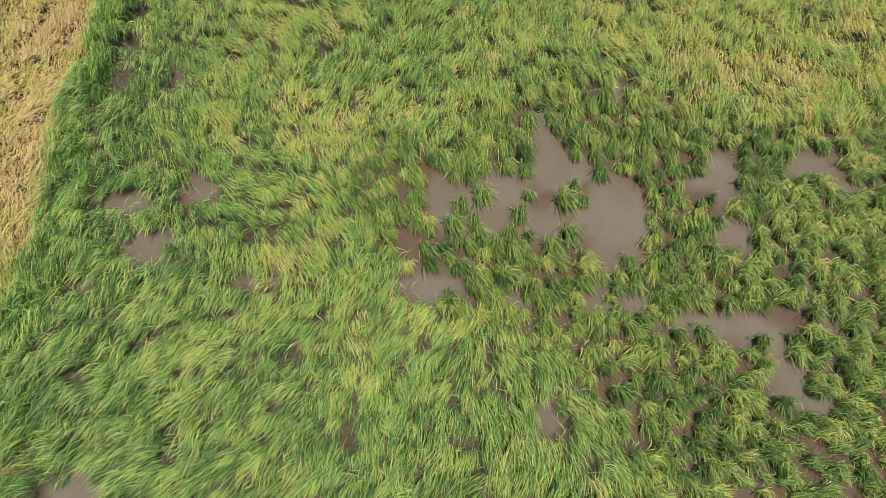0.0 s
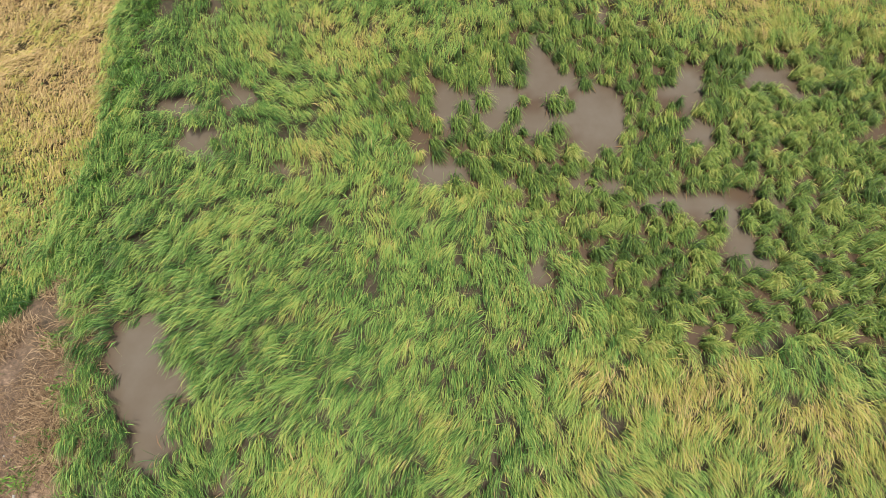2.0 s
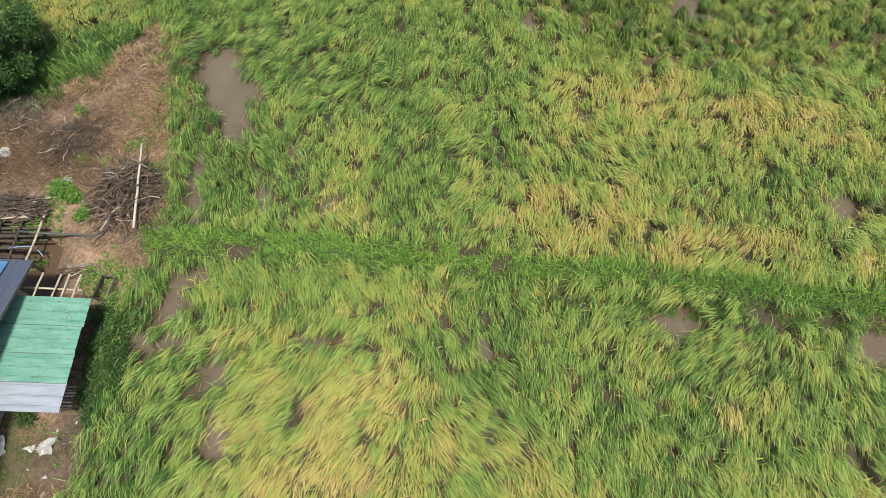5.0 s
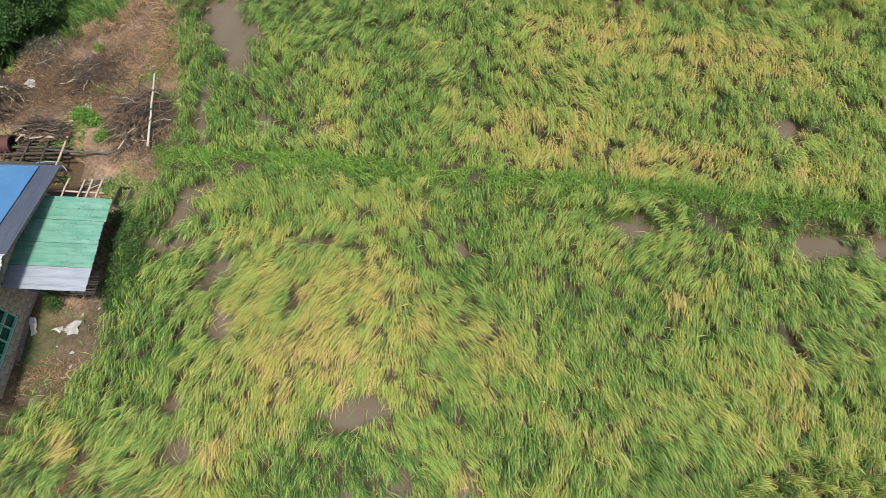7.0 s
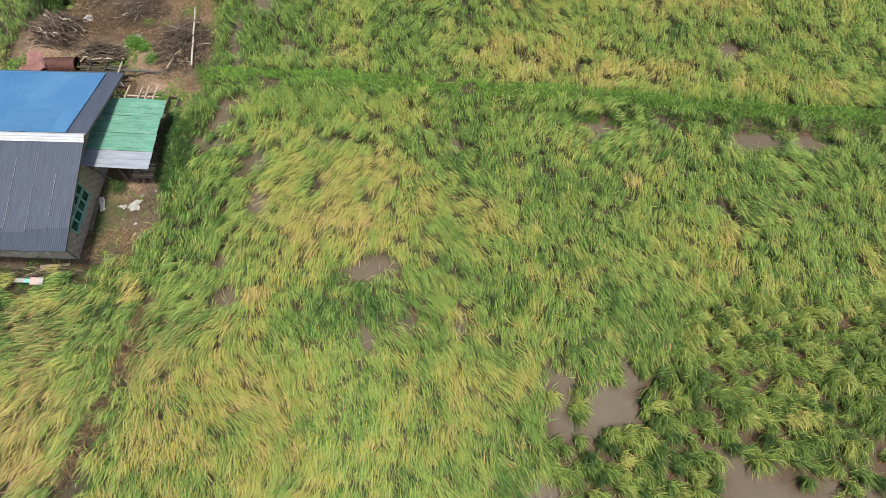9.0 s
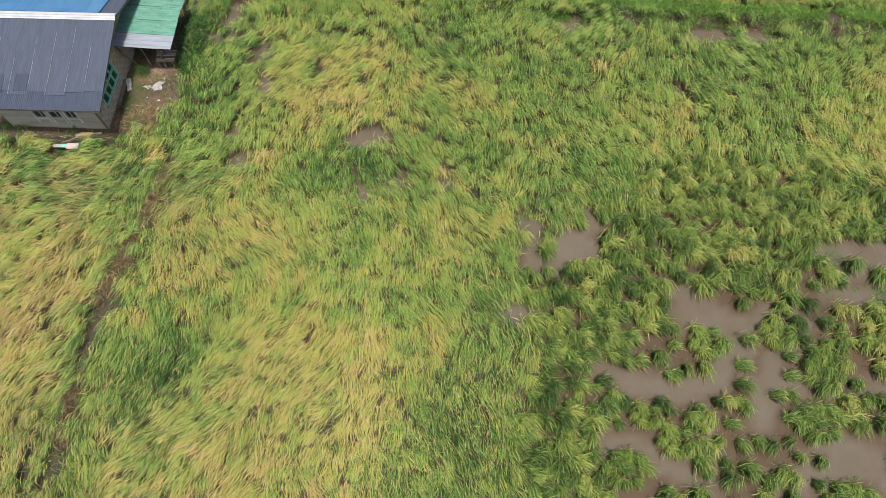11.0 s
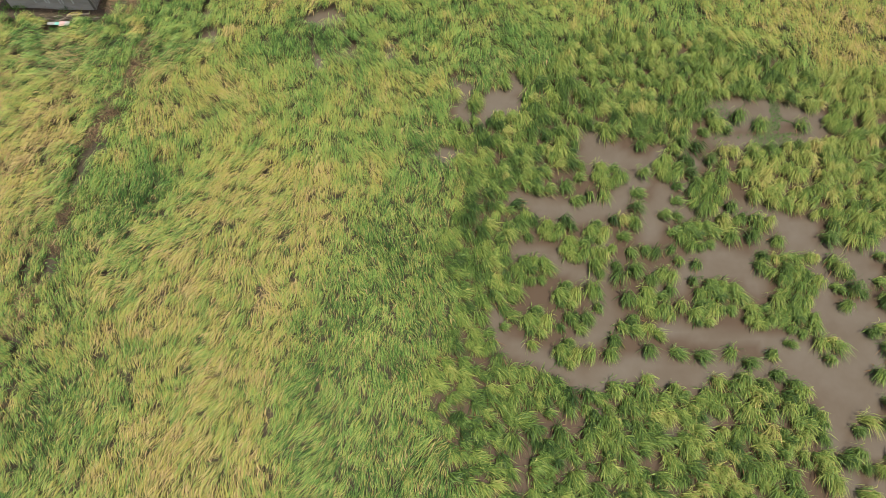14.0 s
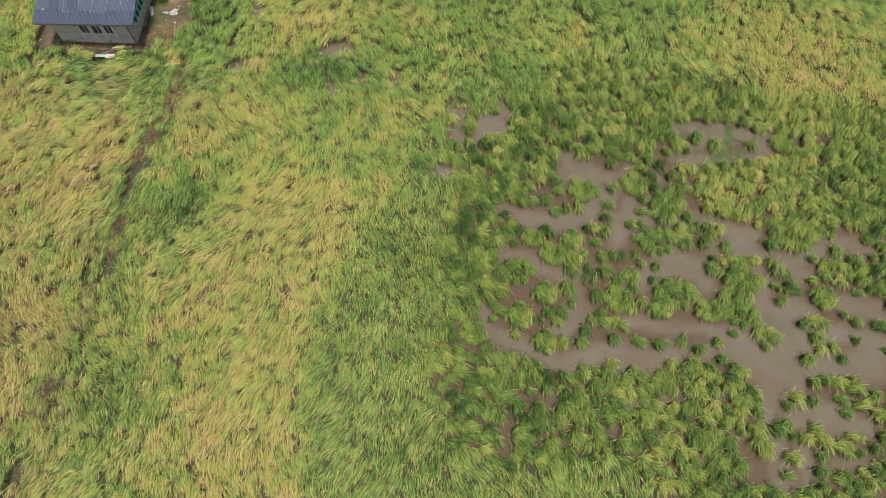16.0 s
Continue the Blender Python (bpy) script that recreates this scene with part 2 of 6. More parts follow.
# ---- plan of the fields: pools as x, y and half widths; patches of colour as x, y, half widths and amount ----
POOLS_NORTH = [
    (6, 10.4, 1.12, 1.61), (5.5, 8.9, 0.53, 0.84), (3.8, 13.7, 0.37, 1.28), (4.1, 12.3, 1.01, 0.68), (3.4, 10.1, 0.92, 0.62), (1.9, 11.3, 0.89, 0.93), (0.1, 11.1, 0.59, 0.97),
    (1.7, 10.3, 0.77, 0.44), (-0.4, 7.8, 0.92, 0.48), (4.4, 10.7, 0.59, 0.68), (2.3, 7.1, 0.36, 0.19), (4.8, 7.2, 0.36, 0.29), (5.9, 7.3, 0.45, 0.27), (9.9, 11.8, 0.5, 1.14),
]
POOLS_NORTH_EAST = [
    (9.9, 9.7, 0.65, 0.54), (13.3, 12.3, 0.81, 0.53), (14.3, 11.4, 0.28, 0.28), (8.6, 6.4, 1.33, 0.41), (9.9, 6.1, 0.7, 0.37), (10.3, 4.9, 0.48, 0.87), (10.6, 3.9, 0.67, 0.4),
    (12.1, 6.4, 0.39, 0.26), (13.5, 6.3, 0.39, 0.19), (3, 3.7, 0.33, 0.59), (6.7, 16, 0.28, 0.56), (8.4, 15.2, 0.38, 0.22), (9.1, 11.8, 0.4, 0.28),
]
POOLS_BANK = [
    (-9.7, 9.3, 0.8, 0.53), (-10.9, 11.1, 0.95, 0.32), (-8.4, 11.7, 0.48, 0.47), (-6.1, 8.1, 0.52, 0.22), (-11.7, 8, 0.46, 0.18), (-10.2, 16.6, 0.18, 0.72),
    (-10.25, 1.1, 0.72, 1.0), (-9.75, -0.2, 1.05, 1.15), (-9.35, -1.7, 0.5, 0.9), (-10.6, -4, 0.19, 1.13), (-10.3, -5.8, 0.17, 0.53), (-7.8, -5.1, 0.25, 0.43),
    (-6.7, -3, 0.18, 0.34), (-5.2, -5.6, 0.19, 0.31),
]
POOLS_DITCH = [
    (-10.6, -9.3, 0.45, 0.71), (-11.2, -10.9, 0.4, 0.29), (-10.2, -10.9, 0.48, 0.27), (-8.6, -11.9, 0.35, 0.48), (-8.3, -14.1, 0.34, 0.48), (-1, -9.1, 0.5, 0.22),
    (7.3, -10.6, 0.5, 0.42), (14, -11.6, 0.89, 0.22), (-5.7, -11, 0.44, 0.17), (0.5, -11.5, 0.24, 0.41), (14.3, -5.8, 0.53, 0.46), (-9.8, -8.6, 0.42, 0.23),
]
POOLS_SOUTH = [
    (-3.5, -17.5, 0.95, 0.35), (-2.7, -17.2, 0.8, 0.24), (14.4, -11.4, 1.22, 0.32), (16.8, -11.6, 0.89, 0.35), (-9, -18.6, 0.31, 0.38), (-9.4, -17, 0.2, 0.28),
    (-1.9, -20, 0.23, 0.39), (0.4, -20.1, 0.17, 0.28), (-3.3, -20.6, 0.3, 0.53), (4.1, -22.5, 0.53, 0.72), (6.1, -23.4, 0.74, 0.65), (6.9, -22.2, 0.45, 0.55),
    (4.9, -24.3, 0.73, 0.29), (3.2, -26.4, 0.78, 0.35), (-12.5, -21.4, 0.22, 0.47),
]
# open water of the flooded part as strokes of x, y and half width
CHANNELS_A = [
    [(5.98, -22.77, 0.29), (5.81, -23.84, 0.26)],
    [(3.82, -23.25, 0.13), (4.11, -24.12, 0.16)],
    [(9.65, -25.34, 0.36), (10.6, -26.03, 0.56), (11.3, -26.83, 0.46), (12.32, -27.14, 0.3)],
    [(10.47, -27.01, 0.45), (10.07, -26.56, 0.36)],
    [(11.04, -27.81, 0.35), (12.4, -28.21, 0.25), (11.39, -28.75, 0.34)],
    [(6.33, -28.91, 0.34), (7.98, -29.58, 0.39), (9.66, -29.72, 0.39), (10.91, -29.48, 0.37), (11.32, -28.75, 0.29)],
    [(12.26, -29.45, 0.29), (12.44, -30.26, 0.48), (12.23, -31.05, 0.24)],
    [(12.7, -29.73, 0.29), (13.81, -29.65, 0.22), (15.24, -29.79, 0.22)],
]
CHANNELS_B = [
    [(6.08, -31.62, 0.28), (7.52, -31.81, 0.26), (8.21, -32.35, 0.28), (9.04, -32.78, 0.32), (9.99, -32.9, 0.28), (10.48, -32.4, 0.21)],
    [(10.38, -30.69, 0.17), (10.03, -31.51, 0.16)],
    [(9.71, -33.83, 0.27), (9.88, -34.65, 0.31), (9.51, -35.27, 0.27), (8.8, -35.74, 0.18)],
    [(5.18, -34.72, 0.31), (4.91, -35.66, 0.35), (6.42, -36.39, 0.3), (7.35, -36.84, 0.3), (8.85, -37.7, 0.34)],
    [(8.67, -37.49, 0.34), (9.77, -37.23, 0.43), (11.32, -36.93, 0.39), (13.43, -37.18, 0.36), (15.17, -37.1, 0.34), (17.06, -37.27, 0.39)],
    [(11.44, -37.52, 0.21), (13.54, -37.67, 0.19)],
]
CHANNELS_C = [
    [(16.26, -36.22, 0.3), (17.3, -36.42, 0.48), (18.2, -37.08, 0.56), (19.2, -38, 0.55), (20.01, -38.12, 0.55)],
    [(12.25, -35.42, 0.2), (13.32, -35.62, 0.22), (14.59, -35.88, 0.24), (15.92, -35.82, 0.26), (17.02, -36.63, 0.3)],
    [(14.36, -32.8, 0.41), (15.38, -32.38, 0.6), (16.49, -32.8, 0.6), (16.52, -33.62, 0.32)],
    [(13.54, -32.47, 0.28), (13.1, -33.55, 0.21)],
    [(12.14, -32.92, 0.16), (12.33, -33.77, 0.14)],
    [(14.06, -31.98, 0.21), (15.06, -31.75, 0.21)],
    [(16.12, -29.81, 0.24), (17.06, -29.72, 0.32), (17.87, -30.01, 0.34), (18.84, -30.88, 0.48), (19.5, -30.68, 0.34)],
    [(16.9, -31.92, 0.21), (17.55, -31.42, 0.19)],
]
CHANNELS_D = [
    [(18.6, -31.75, 0.24), (19.48, -31.97, 0.21), (20.18, -31.99, 0.28), (21.93, -32.08, 0.28)],
    [(20.96, -33.36, 0.37), (21.68, -33.02, 0.32)],
    [(19.47, -32.97, 0.28), (19.19, -34.2, 0.23)],
    [(18.86, -34.85, 0.27), (19.54, -35.2, 0.49), (20.83, -35.01, 0.54)],
    [(18.58, -35.41, 0.22), (19.62, -35.99, 0.35), (20.64, -36.23, 0.35)],
    [(16.57, -23.92, 0.42), (18.42, -23.96, 0.45), (20.4, -24.32, 0.45), (21.78, -25.05, 0.44), (20.94, -25.96, 0.36), (18.42, -26.09, 0.41), (16.42, -25.8, 0.36)],
    [(17.15, -24.89, 0.39), (19.24, -24.93, 0.44)],
    [(13.67, -26.4, 0.18), (13.01, -27.27, 0.2)],
    [(14.7, -26.66, 0.18), (15.16, -27.26, 0.18)],
]
CHANNELS_E = [
    [(14.59, -28.45, 0.15), (15.73, -29.26, 0.15)],
    [(13.26, -28.65, 0.2), (12.87, -29.47, 0.19)],
    [(8.93, -38.68, 0.08), (8.94, -38.91, 0.08)],
    [(9.63, -39.28, 0.1), (9.68, -39.51, 0.1)],
    [(11.56, -39.71, 0.18), (11.89, -39.56, 0.18)],
    [(12.96, -39.36, 0.14), (13.34, -39.17, 0.14)],
    [(15.99, -38.88, 0.14), (16.1, -39.08, 0.14)],
    [(18.18, -38.88, 0.37), (18, -39.95, 0.41)],
    [(19.57, -38.82, 0.33), (19.61, -39.31, 0.25)],
    [(25.22, -31.6, 0.26), (23.73, -31.31, 0.23), (22.2, -32.15, 0.31), (20.68, -32.48, 0.31)],
    [(23.36, -34.87, 0.38), (24.95, -35.2, 0.44)],
    [(21.35, -35.17, 0.3), (20.27, -35.15, 0.32)],
]
CHANNELS_F = [
    [(19.05, -35.63, 0.43), (20.03, -36.54, 0.48), (22.64, -36.33, 0.45), (24.56, -36.65, 0.48)],
    [(19.14, -37.42, 0.63), (21.11, -37.92, 0.63), (24.15, -37.88, 0.68)],
    [(16.99, -37.55, 0.26), (17.9, -38.16, 0.29), (18.63, -38.38, 0.31)],
    [(18.75, -39.11, 0.39), (17.91, -40.22, 0.35)],
    [(19.06, -40.17, 0.5), (20.58, -40.21, 0.56), (22.44, -40.74, 0.4)],
    [(18.07, -41.55, 0.32), (17.88, -43.06, 0.34)],
    [(19.28, -41.87, 0.27), (19.14, -43.09, 0.29)],
    [(20.45, -42.36, 0.22), (21.79, -42.39, 0.22)],
]
CHANNELS = CHANNELS_A + CHANNELS_B + CHANNELS_C + CHANNELS_D + CHANNELS_E + CHANNELS_F
GOLD_NORTH = [
    (11.8, 16.6, 4.94, 3.13, 0.2), (-2.1, 14.7, 3.11, 0.79, 0.25), (-7.5, 17.9, 1.33, 1.19, 0.2), (14.1, 13.6, 1.82, 1.51, 0.15), (-1.4, 2.2, 4.65, 0.88, 0.12),
    (-2.9, 6.6, 1.04, 0.74, 0.12), (0.6, 5.5, 1.35, 0.87, 0.12), (11.6, -2.1, 4.57, 2.64, 0.34), (6.8, -1, 3.05, 1.84, 0.26), (-4.1, -4.3, 1.32, 1.2, 0.3),
    (-4.8, -5.6, 1.1, 0.56, 0.2), (2.9, -1.4, 2.21, 1.81, 0.16), (4.2, -5.9, 4.02, 1.49, 0.2), (9.2, -7.7, 4.75, 0.86, 0.28), (-6.8, 2.9, 1.52, 0.8, 0.2), (18.5, -3.0, 4.5, 3.2, 0.22), (17.0, -8.0, 5.0, 1.2, 0.2),
]
GOLD_SOUTH = [
    (-4.7, -13.7, 2.5, 1.12, 0.25), (-3.7, -15.8, 3, 1.24, 0.3), (2.3, -15.3, 3.03, 0.76, 0.3), (-0.5, -14.4, 1.23, 1.09, 0.2), (10, -16.2, 1.99, 2.04, 0.3),
    (-6.7, -16, 1.59, 1.64, 0.2), (-5.8, -18.3, 1.9, 0.93, 0.2), (3, -19, 1.87, 1.09, 0.2), (23.3, -17.4, 3.67, 3.27, 0.4), (-5.7, -31.9, 5.07, 3.38, 0.3),
    (-8.9, -21.8, 3.39, 2.21, 0.3), (-3.9, -28.1, 4.49, 2.06, 0.28), (1.8, -22, 1.57, 1.89, 0.18),
]
GOLD_FAR = [
    (-6.1, -40.7, 3.05, 1.96, 0.28), (2.3, -37.3, 1.61, 0.98, 0.25), (9.7, -42.5, 1.99, 0.61, 0.2), (18.8, -28.4, 2.73, 1.26, 0.25), (25.5, -20.1, 6.74, 3.44, 0.25),
    (12.8, -23.5, 3.23, 1.58, 0.12),
]
GREEN = [
    (-8.5, 9.9, 1.69, 2.58, -0.18), (-10.2, 16, 1.7, 2.49, -0.15), (9.3, 12.6, 2.58, 1.45, -0.1), (-2.8, 17, 2.17, 1.15, -0.1), (-1.5, -4.8, 1.68, 1.17, -0.3),
    (10.8, -5, 1.31, 0.78, -0.2), (-7.3, -4.8, 2.05, 1.75, -0.15), (-9.7, -2.6, 1.17, 3.66, -0.25), (-10.8, -13.2, 1.8, 3.6, -0.2), (2.1, -11.7, 2.81, 1.45, -0.22), (4.8, -14.2, 3.1, 1.32, -0.1),
    (14, -14.1, 2.48, 2.65, -0.12), (-4.2, -19.4, 2.41, 1.07, -0.25), (1.8, -18.1, 1.15, 0.75, -0.28), (7.2, -19.6, 1.67, 1.06, -0.15),
]
GREEN_SOUTH = [
    (-3, -20.3, 2.94, 1.98, -0.2), (-11, -28.7, 2.1, 1.51, -0.5), (-3.7, -24.3, 3.02, 1.75, -0.04), (0.9, -30, 2.06, 2.18, -0.16), (-12.4, -38.6, 1.57, 1.83, -0.42),
    (-1.8, -40.3, 2.56, 2.24, -0.16), (19.5, -21.2, 3.99, 1.25, -0.2), (5.9, -30.8, 1.76, 3.93, -0.1), (5.9, -40, 4.64, 1.76, -0.12),
]
CLUMPS_A = [
    (10.59, -27.82, 0.83), (8.68, -28.41, 0.67), (11.34, -27.95, 0.34), (11.99, -28.84, 0.67), (13.58, -27.46, 0.84), (15.15, -29.09, 1.03), (13.75, -29.3, 0.6),
    (15.65, -27.15, 0.56), (16.11, -29.63, 0.33), (11, -31.08, 0.59), (11.89, -31.75, 0.32), (9.85, -30.82, 0.74), (8.67, -31.61, 0.82), (7.73, -30.67, 0.71),
    (14.34, -31.16, 1.06), (13.34, -30.9, 0.71), (16.71, -31.15, 0.65), (17.84, -31.4, 0.65), (16.76, -32.6, 0.29), (13.26, -32.36, 0.44), (11.17, -32.68, 0.49),
    (10.48, -32.45, 0.38), (9.71, -32.84, 0.26), (11.9, -33.11, 0.37), (11.69, -34.17, 0.85), (10.71, -34, 0.68), (8.83, -34.85, 0.34),
]
CLUMPS_B = [
    (8.18, -33.79, 0.8), (6.75, -32.67, 0.98), (6.8, -34.95, 0.84), (4.31, -35.76, 0.77), (7.94, -36.33, 0.74), (9.66, -36.37, 0.66), (9.93, -35.81, 0.5), (11.25, -36.27, 0.6),
    (12.46, -36.44, 0.71), (13.4, -36.6, 0.71), (15.26, -36.93, 0.65), (16.25, -37.42, 0.3), (10.75, -37.9, 0.35), (14.69, -34.09, 1.13), (13.86, -34.73, 0.84),
    (16.08, -34.93, 0.79), (18.23, -33.57, 1.09), (17.73, -35.12, 1.01), (17.16, -36.15, 0.55), (18.62, -36.87, 0.49), (19.99, -34.52, 0.56), (20.57, -33.06, 0.43),
    (22.18, -32.31, 0.44), (23.5, -31.8, 0.7), (20.12, -31.39, 0.71), (25.31, -32.32, 0.41),
]
CLUMPS_C = [
    (22.15, -34.42, 0.79), (23.93, -34.22, 0.57), (22.87, -35.36, 0.39), (20.66, -35.72, 0.31), (21.17, -36.39, 0.36), (23.12, -36.64, 0.22), (20.46, -37.47, 0.7),
    (22.14, -37.51, 0.41), (18.92, -39.68, 0.31), (20.17, -39.45, 0.32), (21.5, -39.45, 0.68), (21.56, -40.1, 0.36), (23.14, -39.28, 0.63), (18.82, -41.04, 0.39),
    (19.86, -41.93, 0.35), (19.6, -42.57, 0.33), (18.11, -42.77, 0.6), (20.73, -42.83, 0.32), (21.53, -41.89, 0.25), (22.42, -41.67, 0.46), (22.15, -43.28, 0.4),
    (17.57, -24.57, 0.51), (18.59, -25.06, 0.35), (22.35, -25.07, 0.77), (19.99, -26.37, 0.25), (15.73, -25.48, 0.57), (12.51, -26.23, 0.57), (14.5, -26.02, 0.47),
]
CLUMPS_NORTH = [
    (1.34, 11.25, 0.35), (3.01, 11.16, 0.43), (2.62, 10.51, 0.33), (4.15, 10.99, 0.35), (4.84, 10.94, 0.27), (4.13, 9.62, 0.49), (3.56, 9.21, 0.34), (6.04, 8.64, 0.31),
    (0.61, 10.84, 0.35), (0.31, 10.09, 0.38), (2.93, 12.24, 0.36), (-0.94, 11.15, 0.49), (5.61, 12.14, 0.5), (4.79, 12.82, 0.44), (1.04, 10.24, 0.23), (7.57, 12, 0.4),
    (7.99, 6.17, 0.38), (9.75, 5.88, 0.28), (9.61, 5.18, 0.24), (4.2, 14.09, 0.33), (-9.01, 9.16, 0.26),
]
# the part of the fields that the path overlooks
OVERLOOKED = [(-20.5, 23.5), (20.5, 23.5), (22.0, 5.0), (25.0, -3.0), (28.5, -11.0), (33.5, -13.5), (25.0, -46.0), (-18.5, -46.0), (-26.5, -12.5), (-25.0, -2.0), (-22.0, 4.0)]
POOLS = POOLS_NORTH + POOLS_NORTH_EAST + [(a, b, c * 1.15, d * 1.15) for a, b, c, d in POOLS_DITCH + POOLS_SOUTH] + [(a, b, c * (1.2 if c < 0.9 else 1.0), d * (1.2 if c < 0.9 else 1.0)) for a, b, c, d in POOLS_BANK]
PATCHES = [(a, b, c, d, v * (1.15 if b < -5 else 0.65 if b < 0 and a > 8 else 0.6)) for a, b, c, d, v in GOLD_NORTH] + [(a, b, c, d, 0.5 * v) for a, b, c, d, v in GOLD_SOUTH] + GOLD_FAR + [(a, b, c, d, 1.25 * v) for a, b, c, d, v in GREEN + GREEN_SOUTH]
YARD = [(-20.5, -3.0), (-18.9, -2.0), (-17.7, -1.0), (-16.8, -0.4), (-15.3, 0.2), (-14.9, 1.3), (-14.4, 2.7), (-13.3, 3.4), (-12.6, 2.1), (-12.2, -0.3), (-11.8, -2.8), (-11.6, -4.9), (-11.3, -6.6), (-11.7, -8.4), (-12.3, -9.7), (-12.4, -11.0), (-12.3, -12.7), (-12.3, -15.0), (-12.9, -16.4), (-14.3, -17.45), (-18.9, -17.35), (-21.5, -17.3), (-21.5, -4.0)]
WEST_FIELD = [(-13.9, 40.0), (-13.85, 20.5), (-13.85, 18.0), (-14.0, 16.0), (-13.9, 14.0), (-13.3, 10.6), (-13.4, 9.1), (-13.6, 8.2), (-13.95, 5.6), (-14.3, 3.9), (-15.6, 3.1), (-16.9, 2.9), (-18.4, 2.4), (-24.0, 1.4), (-60.0, 1.4), (-60.0, 40.0)]
# rank growth between the west field and the yard
RANK = [(-21.5, -4.6), (-17.8, -2.4), (-15.4, -0.4), (-14.4, 2.6), (-15.5, 3.5), (-18.4, 3.0), (-21.5, 2.4)]
BUND = [(-11.4, -7.2), (-3.4, -7.75), (5.6, -8.75), (13.0, -9.75), (19.4, -10.35), (60.0, -14.0)]
BUND_FOOT = [(-3.4, -8.5), (0.5, -9.1), (8.1, -10.0), (15.6, -10.7), (19.5, -11.1), (60.0, -14.8)]
BUND_WEST = [(-12.0, -18.8), (-12.3, -20.5), (-12.5, -21.9), (-13.0, -23.4), (-13.5, -25.2), (-13.8, -27.0), (-13.9, -30.5), (-14.6, -34.5), (-15.3, -37.4), (-16.0, -39.8), (-16.1, -42.4), (-17.0, -55.0)]
BANK = [(-13.0, 30.0), (-13.1, 20.2), (-13.0, 16.9), (-13.2, 13.9), (-12.6, 11.4), (-12.7, 8.0), (-13.0, 6.0), (-13.2, 4.2), (-12.2, 3.0)]
BROOK = [(-12.1, 24.0), (-12.25, 17.0), (-12.6, 15.0), (-12.6, 13.7), (-12.45, 11.8)]


THIN_NORTH = [(4.6, 0.8), (3.4, 4.0), (0.4, 6.7), (-3.6, 9.6), (-2.6, 11.8), (2.4, 14.6), (4.7, 15.7), (11.0, 15.2), (24.0, 15.2), (24.0, 1.5), (10.0, 0.4)]
THIN_SOUTH = [(13.5, -56.0), (12.5, -43.8), (9.5, -42.0), (4.8, -40.8), (2.4, -38.6), (2.4, -36.0), (3.6, -32.5), (4.0, -27.5), (4.8, -22.6), (7.4, -20.6), (14.2, -19.2), (21.0, -19.8), (25.4, -22.0), (34.0, -25.0), (34.0, -56.0)]


# soaked ground along the south wall of the house
# rank green rice between the ripe mat and the flooded part
LUSH = [(5.5, -18.9), (2.5, -22.7), (0.1, -28.5), (-2.6, -33.4), (-3.8, -37.0), (-3.8, -41.6), (-2.5, -48.0), (14.0, -48.0), (14.0, -19.5)]
WET_EDGE = [(-22.0, -17.9), (-17.0, -18.0), (-14.2, -18.2), (-13.0, -18.3)]


def clumpy(x, y):
    """Where the rice stands in separate clumps: 1, where it is a closed, lodged mat: 0."""
    x, y = x + 4.5 * (fbm(x, y, 3.5, 13) - 0.5), y + 4.5 * (fbm(x, y, 3.5, 17) - 0.5)
    return np.maximum(smooth(-0.9, 0.9, inside(x, y, THIN_NORTH)), smooth(-0.9, 0.9, inside(x, y, THIN_SOUTH)))


def water_here(x, y):
    """More than 0 in open water; the rims are ragged."""
    return np.maximum(pools(x, y, POOLS) + 0.5 * (fbm(x, y, 0.7, 5) - 0.5), strokes(x, y, CHANNELS) + 0.3 * (fbm(x, y, 0.6, 6) - 0.5))


def land_height(x, y):
    z = -0.17 + 0.09 * (vnoise(x, y, 1.5, 3) - 0.5) - 0.12 * clumpy(x, y)
    z = z - 0.4 * smooth(-0.45, 0.05, np.maximum(pools(x, y, POOLS), strokes(x, y, CHANNELS) + 0.1) + 0.35 * (vnoise(x, y, 1.2, 5) - 0.45))
    yard = smooth(-0.5, 0.6, inside(x, y, YARD))
    z = z + yard * (0.20 - z + 0.10 * (fbm(x, y, 1.1, 9) - 0.5))
    for line, wide, high in ((BUND, 0.55, 0.16), (BUND_WEST, 0.4, 0.1), (BANK, 0.8, 0.15)):
        k = 1 - smooth(wide * 0.5, wide * 1.4, along(x, y, line))
        z = z + k * (high - z) * (1 - yard)
    z = z - 0.10 * (1 - smooth(0.15, 0.5, along(x, y, BROOK)))
    pit = smooth(0.0, 0.25, 0.62 - np.maximum(abs(x + 15.9) - 0.55, abs(y + 8.0) - 0.45))
    return z - 0.6 * pit * yard


